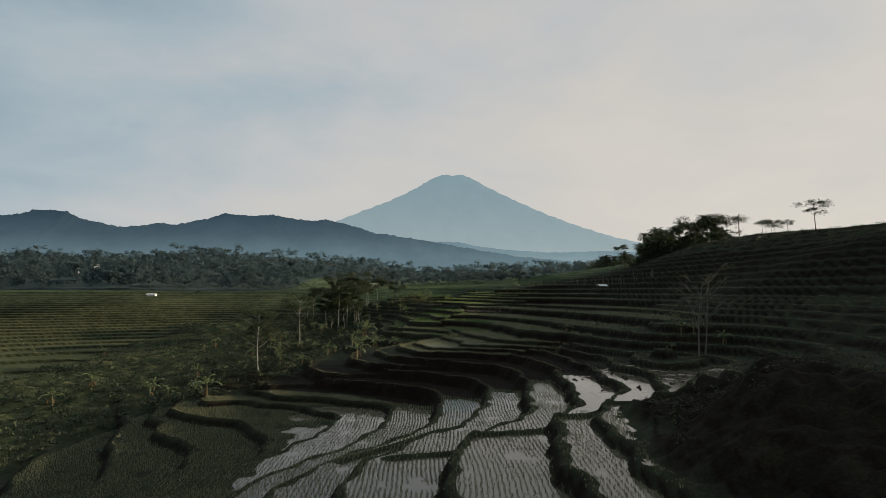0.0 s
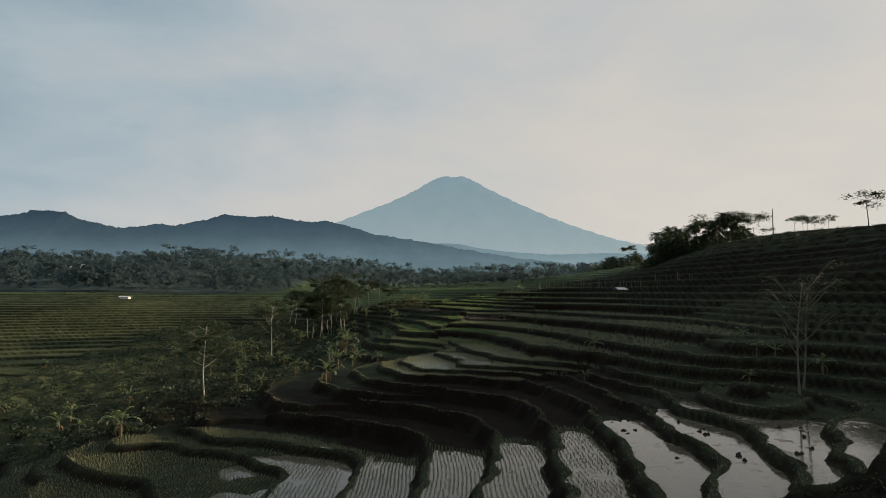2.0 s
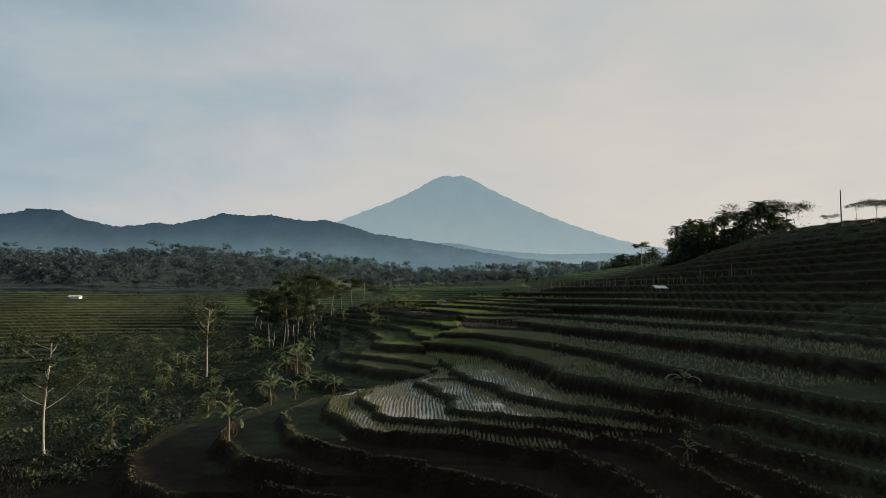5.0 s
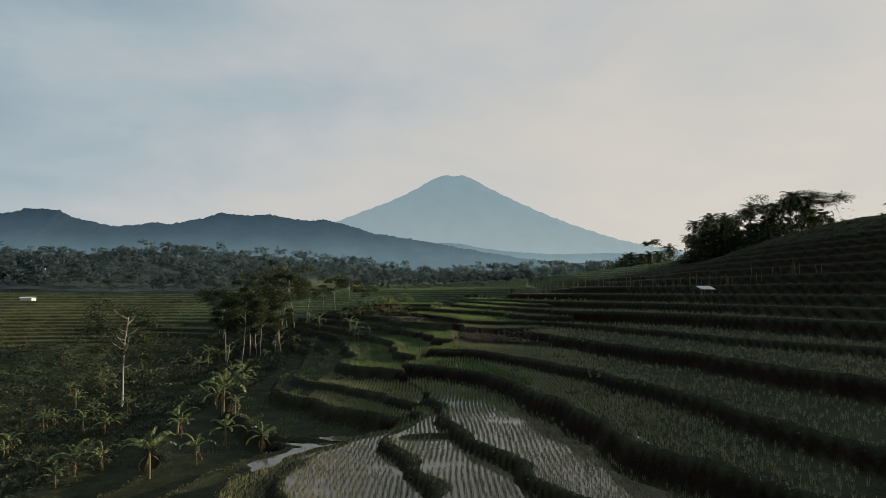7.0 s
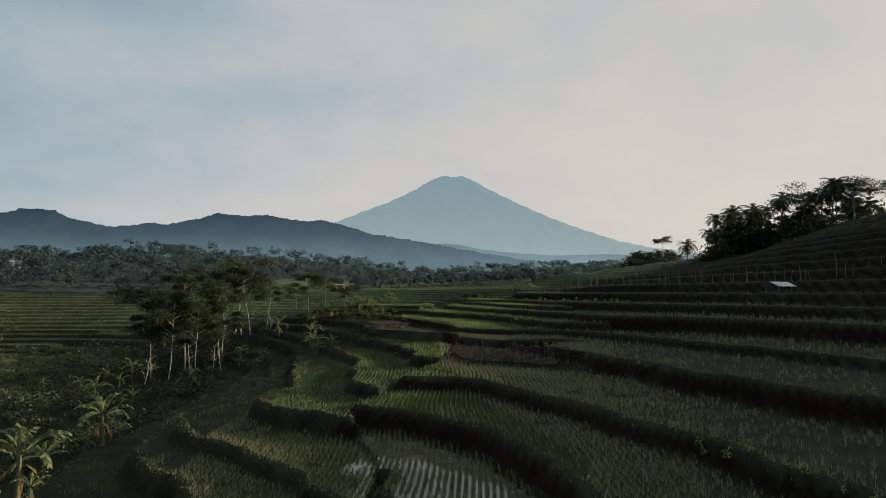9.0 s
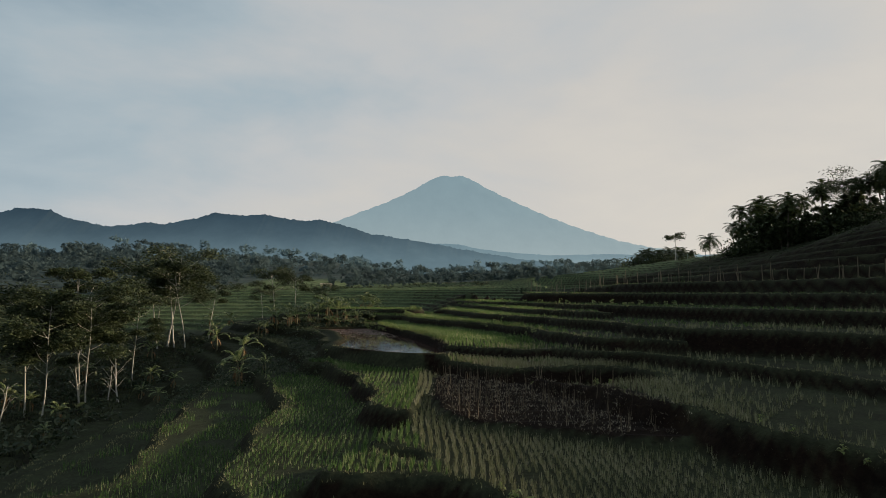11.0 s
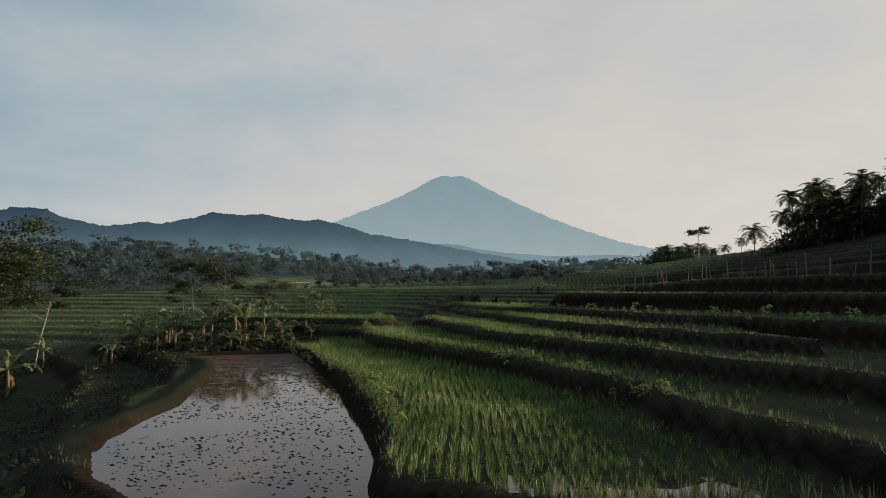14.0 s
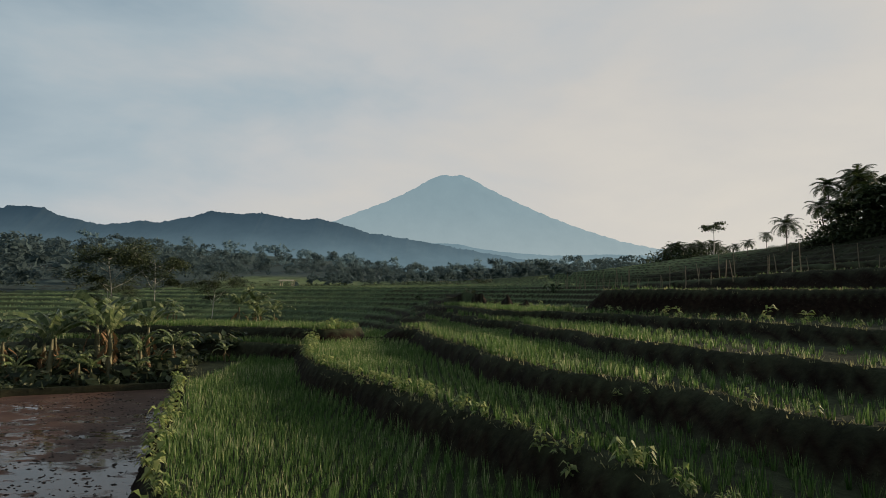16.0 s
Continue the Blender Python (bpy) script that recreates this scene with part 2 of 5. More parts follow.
MAT_WATER = water_material("muddy_water", [(0.35, (0.10, 0.085, 0.062)), (0.7, (0.19, 0.16, 0.12))], 0.56, 0.08)
MAT_POND = water_material("brown_pond_water", [(0.35, (0.045, 0.023, 0.017)), (0.7, (0.11, 0.066, 0.049))], 0.60, 0.06, (145.0, 161.0))
# The pale top stop puts glints of light into random blades.
MAT_RICE = material("rice_blades", [(0.25, (0.033, 0.072, 0.0177)), (0.5, (0.08, 0.158, 0.0394)), (0.70, (0.16, 0.235, 0.0788)), (0.82, (0.46, 0.46, 0.266))], rough=0.55, scale=0.3, fine=8, bump=0, per_object=0.5, sub=0.45)
# Rice of the farther terraces, distance haze put into its paler, bluer green.
MAT_FARRICE = material("distant_rice", [(0.2, (0.065, 0.105, 0.064)), (0.5, (0.11, 0.165, 0.0896)), (0.8, (0.19, 0.235, 0.1344))], rough=0.8, scale=0.08, fine=8, bump=0, per_object=0.4, sub=0.35, spec=0.0)
MAT_YOUNG = material("young_rice_blades", [(0.2, (0.11, 0.12, 0.0576)), (0.5, (0.21, 0.22, 0.1152)), (0.8, (0.38, 0.36, 0.2432))], rough=0.5, scale=0.3, fine=8, bump=0, per_object=0.5, sub=0.35)
# Lips catch the sky; that rim light is put into this pale colour.
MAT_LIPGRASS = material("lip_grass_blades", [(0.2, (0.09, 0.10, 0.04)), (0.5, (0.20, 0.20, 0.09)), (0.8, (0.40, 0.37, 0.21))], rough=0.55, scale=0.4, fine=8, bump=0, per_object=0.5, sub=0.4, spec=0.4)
# Bank grass, the banks' shade put into its darker colour.
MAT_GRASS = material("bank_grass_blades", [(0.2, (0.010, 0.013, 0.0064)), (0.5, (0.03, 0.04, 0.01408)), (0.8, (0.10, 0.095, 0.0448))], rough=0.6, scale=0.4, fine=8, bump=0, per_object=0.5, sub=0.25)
MAT_WEED = material("weed_leaves", [(0.2, (0.015, 0.023, 0.0128)), (0.5, (0.036, 0.056, 0.02816)), (0.8, (0.085, 0.10, 0.05376))], rough=0.6, scale=0.25, fine=10, bump=0, per_object=0.6, sub=0.3)
MAT_BEAN = material("bean_leaves", [(0.2, (0.07, 0.11, 0.03)), (0.5, (0.17, 0.23, 0.07)), (0.8, (0.32, 0.34, 0.13))], rough=0.5, scale=0.5, fine=10, bump=0, per_object=0.5, sub=0.4)
MAT_BANANA = material("banana_leaf", [(0.2, (0.03, 0.05, 0.02)), (0.5, (0.092, 0.13, 0.05)), (0.8, (0.27, 0.30, 0.14))], rough=0.4, scale=0.5, fine=9, bump=0.1, per_object=0.5, sub=0.45)
MAT_DRY = material("dry_banana_leaf", [(0.2, (0.06, 0.04, 0.02)), (0.8, (0.22, 0.13, 0.06))], rough=0.8, scale=1.5, fine=9, bump=0.2, per_object=0.4, sub=0.2)
MAT_STEM = material("banana_stem", [(0.2, (0.05, 0.05, 0.025)), (0.8, (0.18, 0.17, 0.09))], rough=0.6, scale=2, fine=8)
MAT_BARK = material("pale_bark", [(0.2, (0.16, 0.15, 0.13)), (0.55, (0.36, 0.35, 0.31)), (0.8, (0.5, 0.48, 0.43))], rough=0.85, scale=1.6, fine=9, bump=0.4)
MAT_DARKBARK = material("dark_bark", [(0.2, (0.03, 0.026, 0.02)), (0.8, (0.12, 0.10, 0.08))], rough=0.9, scale=1.6, fine=9, bump=0.4)
MAT_GREYBARK = material("grey_bark", [(0.2, (0.07, 0.062, 0.05)), (0.8, (0.24, 0.21, 0.17))], rough=0.9, scale=1.6, fine=9, bump=0.4)
MAT_LEAF = material("small_tree_leaves", [(0.2, (0.016, 0.025, 0.013)), (0.5, (0.039, 0.056, 0.023)), (0.8, (0.085, 0.107, 0.046))], rough=0.6, scale=0.3, fine=8, bump=0, per_object=0.5, sub=0.25)
MAT_PALM = material("palm_fronds", [(0.2, (0.016, 0.026, 0.01)), (0.5, (0.035, 0.055, 0.018)), (0.8, (0.07, 0.09, 0.03))], rough=0.5, scale=0.4, fine=8, bump=0, per_object=0.4, sub=0.2)
# Thin mist is put into these blue-grey leaf colours.
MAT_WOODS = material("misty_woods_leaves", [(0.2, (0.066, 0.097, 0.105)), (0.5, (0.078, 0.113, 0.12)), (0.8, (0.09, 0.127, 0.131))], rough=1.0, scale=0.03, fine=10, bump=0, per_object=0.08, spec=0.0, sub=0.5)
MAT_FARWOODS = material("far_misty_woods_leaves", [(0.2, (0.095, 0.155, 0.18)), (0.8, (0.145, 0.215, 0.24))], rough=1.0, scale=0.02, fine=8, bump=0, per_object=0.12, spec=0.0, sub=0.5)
MAT_STALK = material("dry_stalks", [(0.2, (0.07, 0.055, 0.035)), (0.8, (0.26, 0.21, 0.14))], rough=0.8, scale=2, fine=8, per_object=0.4, bump=0)
MAT_STRAW = material("pale_straw", [(0.2, (0.16, 0.14, 0.10)), (0.8, (0.42, 0.37, 0.28))], rough=0.8, scale=2, fine=8, per_object=0.4, bump=0)
MAT_SHEET = material("white_roof_sheet", [(0.2, (0.5, 0.5, 0.49)), (0.8, (0.8, 0.8, 0.78))], rough=0.5, scale=2, fine=8, bump=0.1)
MAT_WOOD = material("weathered_wood", [(0.2, (0.10, 0.075, 0.05)), (0.8, (0.32, 0.24, 0.16))], rough=0.85, scale=3, fine=9)
MAT_CLOD = material("wet_mud_clod", [(0.2, (0.006, 0.005, 0.004)), (0.8, (0.02, 0.016, 0.012))], rough=0.7, scale=4, fine=6, bump=0.6)

# ---- the lie of the land: lips of the terraces in plan, each at its level ----
stations = []


def lip(z, *line):
    """The outer lip of one terrace in plan, at its level."""
    line = [Vector(p) for p in line]
    for i in range(len(line) - 1):
        p0, p1, p2, p3 = line[max(i - 1, 0)], line[i], line[i + 1], line[min(i + 2, len(line) - 1)]
        n = max(1, round((p2 - p1).length / 3.5))
        for k in range(n):
            u = k / n
            q = 0.5 * (2 * p1 + (p2 - p0) * u + (2 * p0 - 5 * p1 + 4 * p2 - p3) * u * u + (3 * p1 - p0 - 3 * p2 + p3) * u ** 3)
            stations.append((q.x, q.y, z))
    stations.append((line[-1].x, line[-1].y, z))


# the hillside beside and beyond the pond
lip(15.4, (27, 222), (28, 200), (28.4, 184), (29, 172), (33.5, 160), (37.4, 149), (40.5, 137), (46, 122))
lip(14.2, (9, 196), (10.5, 180), (13, 171), (17, 166.5), (21.5, 162), (26, 157.5), (31, 148), (34.6, 137), (40, 121))
lip(13.1, (11, 205), (12, 186), (13.3, 168.6), (14.8, 164.2), (16.5, 159.8), (17.7, 156), (19, 152.2), (20.4, 148.8), (22, 145), (24, 141), (28, 135), (33, 126), (38, 112), (41, 100))
lip(12.65, (3, 205), (5.1, 191), (7.8, 178.5), (9.3, 169), (10.8, 162.3), (12, 157.5), (13.6, 153), (15.5, 149), (17.6, 145), (19.8, 140.5), (22.5, 136))
lip(12.15, (-12, 171.4), (-4, 169.8), (0.4, 168.8), (2.6, 170.6), (4.9, 171.8), (6.7, 164.5), (8.6, 156.8), (10, 153), (11.6, 150.3), (13.3, 146.5), (15, 142.6), (16.6, 139.4), (17.6, 136), (18.6, 131), (22, 130), (25.5, 127.5), (29, 122), (32, 116), (35, 107))
lip(11.5, (-12, 170.4), (-5, 168.9), (0, 167.8), (1.2, 165.2), (1.9, 161.8), (4.2, 157.4), (6.6, 153), (8.4, 150.2), (10, 147), (11.3, 143.4), (12.2, 139.4), (12.9, 136.6), (13.6, 133.6), (16.5, 132))
lip(10.8, (-9, 165), (-3.4, 164.2), (-1.3, 158.6), (1.1, 152), (3.8, 146), (5.4, 139), (6.2, 135.4), (8.2, 134.6), (10.3, 133.9), (13, 133.6), (16.5, 131), (24.5, 114), (26.5, 106), (31, 98), (33, 84))
# the middle of the hillside
lip(10.2, (4.6, 133.8), (6, 132.2), (8.5, 129.6), (10.4, 126.8), (11.6, 124.6), (12.4, 121), (13.3, 118.4), (14.4, 115.2), (15.9, 110.6), (17.2, 107.6), (18.7, 105), (19.9, 102.3), (20.9, 100), (21.4, 96.5), (21.8, 93.3), (22.9, 90.5), (24.3, 84), (26.5, 72))
lip(9.1, (1.6, 114.5), (3.2, 117.6), (5.2, 117.4), (6.2, 113), (8, 110.6), (8.8, 108.4), (10, 107.2), (10.9, 104.8), (11.7, 102.6), (12.6, 100.3), (13.3, 97.4), (14, 95), (14.7, 93), (15.9, 90.6), (16.3, 88), (16.6, 85), (17.2, 81.5), (19, 75), (21, 68))
lip(8.3, (-0.4, 110.8), (0.9, 109.4), (2.4, 108.6), (4.4, 107.4), (5.9, 105.6), (7.2, 102.8), (7.9, 100), (8.3, 96.8), (9.1, 93.2), (9.8, 91.2), (10.5, 88.8), (10.7, 86.3), (11, 84), (12.5, 81), (15, 76), (19, 66))
lip(7.2, (2.2, 103), (2.8, 95.5), (3.9, 90.7), (5.2, 87.6), (6.4, 85.4), (7.4, 81.5), (9.7, 78.6), (15, 73))
lip(6.7, (1.6, 96.5), (0.5, 93), (0.4, 89), (1.5, 87.3), (2, 85.4), (2.8, 82), (3.5, 79), (5.4, 77.7), (7.7, 76.4), (13, 71.5))
lip(6.3, (0.6, 96.3), (-2, 93), (-3.3, 89.7), (-4.2, 87), (-3.6, 84), (-2.8, 82), (-1.3, 78.7), (0.6, 77.9), (2.8, 77.2), (8, 74.6))
lip(5.9, (-1.5, 95.4), (-4, 92), (-5.6, 88.4), (-6.4, 85.5), (-5, 81.2), (-3.3, 78), (-1.5, 76.2), (1, 75.4), (5.2, 73.4))
# the noses beside the gully
lip(10.3, (-2.5, 137.8), (-4, 145), (-6, 152), (-9, 158), (-13, 163))
lip(9.5, (3, 122), (1.7, 126.6), (0.6, 129.7), (-1, 133.6), (-2.9, 137.4), (-4.8, 141), (-8.5, 149), (-13, 157))
lip(8.7, (0.2, 113.5), (-1.2, 117), (-1.8, 121), (-2.3, 125), (-2.8, 128), (-4.6, 132.4), (-6.2, 135.4), (-8.6, 141), (-12, 149))
lip(8.0, (0.2, 108), (-3, 109.6), (-6.2, 112.6), (-6.4, 115), (-5, 117.6), (-6.2, 120), (-7.6, 126), (-8.6, 131.5), (-11, 140))
lip(7.0, (-0.6, 101), (-2.6, 104), (-5.6, 107), (-8.9, 109.7), (-9.7, 112.4), (-9.1, 117), (-9.7, 122), (-10.8, 131), (-13, 140))
lip(6.4, (-1.2, 98.2), (-4, 100.4), (-7.4, 104), (-10.6, 108.3), (-12, 114), (-12.4, 125), (-15, 138))
lip(5.4, (-3, 95.4), (-6.5, 96.5), (-10, 100), (-13.6, 106), (-15, 115), (-15.5, 128))
# the hollow where the walk begins
lip(7.5, (22.5, 60), (22.4, 53), (21, 48), (19.1, 44.3), (17.5, 41), (16.4, 38), (14.5, 32))
lip(7.0, (16.2, 59.5), (16.4, 56.6), (16.8, 53), (17.4, 50), (16.7, 46), (15.5, 42.3), (14.2, 39.4), (12.6, 36.5), (11.2, 31), (10.5, 24))
lip(6.5, (13.9, 57), (13.7, 53), (13.9, 49), (13.8, 45), (12.5, 42.3), (10.9, 39.6), (9.6, 36.5), (8.9, 31), (8.6, 24))
lip(6.0, (11, 57.5), (11, 55), (10.7, 51), (10.2, 47), (9.9, 44), (9.3, 41.4), (8.4, 39.1), (7, 37), (6.6, 34.8), (5.9, 29.6), (5.8, 26.5), (6.2, 22.5))
lip(5.2, (7.8, 57.5), (7.7, 55), (7.5, 51), (7, 47), (6.4, 43.6), (5, 40.8), (3, 38), (1, 34.4), (0.6, 30.3), (0.7, 25))
lip(4.2, (4.4, 59), (4.3, 57), (4, 53), (3.2, 49.5), (2.4, 46.3), (0.8, 43), (-2.2, 38.5), (-4.5, 33.6), (-4.8, 28))
lip(3.2, (-0.4, 61.5), (-0.3, 58), (-0.4, 53), (-0.8, 49.5), (-2.1, 45.4), (-4.2, 42), (-8, 36), (-9, 30))
lip(2.0, (-18.4, 66.8), (-14.3, 66), (-9.8, 64.3), (-6.6, 62.3), (-5.3, 60), (-5, 57), (-5.6, 52), (-6.7, 48.3), (-7.7, 45), (-10, 41.5), (-12, 36), (-13, 30))
lip(1.4, (-26, 66.5), (-21, 66.8), (-17, 65), (-13.6, 62.5), (-11.2, 60), (-10.4, 57.5), (-10.9, 53), (-12, 49), (-13.4, 45), (-15, 40), (-16, 34))
lip(0.9, (-30, 65), (-25.4, 61.3), (-21.8, 59.9), (-18.2, 56.2), (-16, 53.4), (-15, 51), (-14.5, 48.3), (-14.6, 45.5), (-17, 41), (-18.5, 35))
lip(0.2, (-32, 66), (-29.4, 62), (-27.6, 57.6), (-24.5, 54.6), (-21.8, 52.3), (-20.8, 49), (-20.4, 44), (-22, 38))
lip(-0.6, (-36, 68), (-34.2, 65), (-33, 60), (-30.6, 55), (-27.6, 49.4), (-26, 45), (-27, 38))
lip(-1.8, (-42, 66), (-38.5, 58), (-36, 51), (-33, 45), (-33.5, 38))
SLOPES = [(9.6, 24, 64), (8.6, 21, 55), (8.7, 21, 41.5), (9.5, 15.8, 31), (8.6, 12.2, 26), (9.4, 20.5, 30), (9.3, 26, 36), (9.5, 22, 20), (11.4, 38, 68), (10.2, 35, 57), (11.6, 38, 42), (11.5, 36, 18), (16, 44, 81),
          (22, 65, 108), (27, 80, 126), (30, 88, 180), (26.8, 76, 150), (28.5, 82, 190), (28, 95, 232), (28, 99, 294), (30, 110, 362), (13.5, 40, 112), (16.6, 40, 182), (15.1, 37, 137),
          (17, 55, 215), (22.5, 62, 180), (27, 90, 60), (24, 66, 50), (25.2, 76, 111), (27.2, 95, 135), (15, 20, 215), (-4, -40, 20), (-5, -20, 0), (4, 10, 5)]
PLAINS = [(4, -30, 133), (4.6, -27, 150), (0.5, -59, 115), (1.2, -79, 131), (3.6, -74, 155), (7, -50, 178), (9, -33, 190), (11, -8, 178), (11.8, -60, 214),
          (12.3, -105, 213), (13.6, -19, 224), (9.5, -105, 180), (5, -110, 150), (12.2, -200, 215), (2, -180, 130), (0, -120, 80), (-2, -80, 50),
          (15.5, -31, 283), (14, -100, 300), (17, 20, 300), (20, 0, 430), (18, -200, 430), (26, 160, 430), (30, 250, 250), (22.3, 70, 330), (23.6, 85, 300)]
stations = np.array(stations + [(x, y, z) for z, x, y in SLOPES + PLAINS], float)


def kernel(r2):
    return np.where(r2 > 1e-9, r2 * np.log(r2 + 1e-12), 0.0)


def thin_plate(p, smooth=0.6):
    """Weights of a smooth sheet through the stations."""
    n = len(p)
    s = p[:, :2] / 100
    k = kernel(((s[:, None] - s[None]) ** 2).sum(2)) + np.eye(n) * smooth * 1e-4
    q = np.hstack([np.ones((n, 1)), s])
    a = np.block([[k, q], [q.T, np.zeros((3, 3))]])
    return np.linalg.solve(a, np.concatenate([p[:, 2], np.zeros(3)]))


WEIGHTS = thin_plate(stations)
PHASES = np.random.RandomState(5).rand(60) * 6.283


def wave(x, y, length, seed):
    """A cheap smooth noise of that wavelength, about -1 to 1."""
    out = 0
    for i in range(5):
        a = PHASES[(seed * 7 + i * 3) % 60]
        k = 6.283 / length * (0.7 + 0.6 * (PHASES[(seed * 5 + i * 11) % 60] / 6.283))
        out = out + np.sin(k * (x * math.cos(a) + y * math.sin(a)) + PHASES[(seed * 3 + i * 17) % 60])
    return out / 2.6


def sheet():
    """The thin plate on a grid of one metre."""
    px, py = (a.ravel() for a in np.meshgrid(np.arange(-230, 271.0), np.arange(-15, 451.0)))
    out = np.empty_like(px)
    for i in range(0, len(px), 20000):
        s = np.stack([px[i:i + 20000], py[i:i + 20000]], 1) / 100
        r2 = ((s[:, None] - stations[None, :, :2] / 100) ** 2).sum(2)
        out[i:i + 20000] = kernel(r2) @ WEIGHTS[:-3] + WEIGHTS[-3] + s @ WEIGHTS[-2:]
    return out.reshape(466, 501)


SHEET = sheet()


def base(x, y):
    """The smooth land before it was cut into steps."""
    x, y = np.asarray(x, float), np.asarray(y, float)
    shape = x.shape
    x, y = x.ravel(), y.ravel()
    px, py = np.clip(x, -230, 269.99) + 230, np.clip(y, -15, 449.99) + 15
    i, j = px.astype(int), py.astype(int)
    u, v = px - i, py - j
    out = (SHEET[j, i] * (1 - u) + SHEET[j, i + 1] * u) * (1 - v) + (SHEET[j + 1, i] * (1 - u) + SHEET[j + 1, i + 1] * u) * v
    far = np.clip(y - 450, 0, None)
    out = out + 0.04 * far - 0.012 * np.clip(far - 500, 0, None)
    out = out + np.clip((-x - 50) / 130, 0, 1) * np.clip(y - 265, 0, 420) * 0.047 * np.clip(1 + 0.35 * wave(x, y, 210, 13), 0.2, 2)
    out = out + wave(x, y, 260, 3) * np.clip(far / 250, 0, 1) * 7
    return out.reshape(shape)


LOW = [-9 + 0.9 * i for i in range(9)] + [-0.6, 0.2]
HIGH = [10.8, 11.5, 12.15, 12.65, 13.1, 14.2] + [15.3 + 1.25 * i for i in range(36)]
LEVELS_HOLLOW = np.array(LOW + [0.9, 1.4, 2.0, 3.2, 4.2, 5.2, 6.0, 6.5, 7.0, 7.5, 8.3, 9.1, 10.0] + HIGH)
LEVELS_SLOPE = np.array(LOW + [1.2, 2.4, 3.6, 4.6, 5.3, 5.9, 6.3, 6.7, 7.2, 8.3, 9.1, 10.2] + HIGH)
LEVELS_NOSES = np.array(LOW + [1.2, 2.4, 3.4, 4.4, 5.4, 6.4, 7.0, 8.0, 8.7, 9.5, 10.3] + HIGH)
LEVELS_RIGHT = np.array(LOW + [1.2, 2.4, 3.6, 4.6, 5.3, 5.9, 6.3, 6.7, 7.2, 8.3, 9.1, 10.2, 10.8, 12.15, 13.1, 14.2] + [15.5 + 1.35 * i for i in range(32)])
LEVELS_PLAIN = np.arange(-9, 60, 0.55)
POND = np.array([(-1.9, 139.6), (-0.3, 137), (2, 135), (3.7, 134.2), (5.1, 134.3), (4.8, 139), (3.9, 142.6), (2.9, 146), (1.5, 150.3), (-0.8, 157), (-3, 162.3),
                 (-5, 161.4), (-7.8, 160.3), (-7.4, 158.6), (-5.6, 157), (-4.2, 153.4), (-3.3, 149.5), (-2.3, 145.5), (-2.2, 142)])
POND_Z = 10.4


def off_ring(x, y, ring):
    """Distance to a closed line, minus inside it."""
    best = np.full(x.shape, 1e9)
    inside = np.zeros(x.shape, bool)
    for a, b in zip(ring, np.roll(ring, -1, 0)):
        d = b - a
        u = np.clip(((x - a[0]) * d[0] + (y - a[1]) * d[1]) / (d @ d), 0, 1)
        best = np.minimum(best, np.hypot(x - a[0] - u * d[0], y - a[1] - u * d[1]))
        cross = ((a[1] > y) != (b[1] > y)) & (x < (b[0] - a[0]) * (y - a[1]) / (b[1] - a[1] + 1e-12) + a[0])
        inside ^= cross
    return np.where(inside, -best, best)


def off_line(x, y, line):
    """Distance to an open line."""
    best = np.full(x.shape, 1e9)
    for a, b in zip(line, line[1:]):
        d = b - a
        u = np.clip(((x - a[0]) * d[0] + (y - a[1]) * d[1]) / (d @ d), 0, 1)
        best = np.minimum(best, np.hypot(x - a[0] - u * d[0], y - a[1] - u * d[1]))
    return best


STALK_Z = 9.6
STALK = np.array([(4.9, 131), (4.7, 126), (5.2, 121.5), (6.2, 119.8), (7.6, 119), (9.2, 118.3), (11.1, 117.4), (12.8, 117), (13.6, 118), (12.9, 121.8), (12, 124.4), (10.4, 126.7), (8.4, 129), (6, 131.4)])
BUNDS = [np.array(line, float) for line in (
    [(-3, 34.5), (1.2, 35.6), (5, 36.4), (7, 37), (9, 37.3), (10.8, 38.8), (13.4, 38.9), (16, 38.8), (19, 39.3)],
    [(1.2, 91.5), (3.6, 91.8)], [(-6.2, 37.5), (-3.6, 40.6), (-1.6, 43.4)])]
HOLLOW_EDGE = ([18, 22, 27, 34, 38.5, 39.2, 42, 48, 52, 60], [8.5, 8.8, 9.2, 10.4, 11.6, 18.5, 21, 23.5, 24, 24])
HOLLOW_TOP = ([-44, -36, -25, -12, -5, 3, 8, 11, 14, 17, 20, 24], [40, 70, 71, 67, 61.5, 57.5, 55.8, 55.5, 55, 57.5, 52, 49])


def stalk_field(x, y):
    """The bare plot with dry stalks."""
    return off_ring(np.asarray(x, float), np.asarray(y, float), STALK) < 0


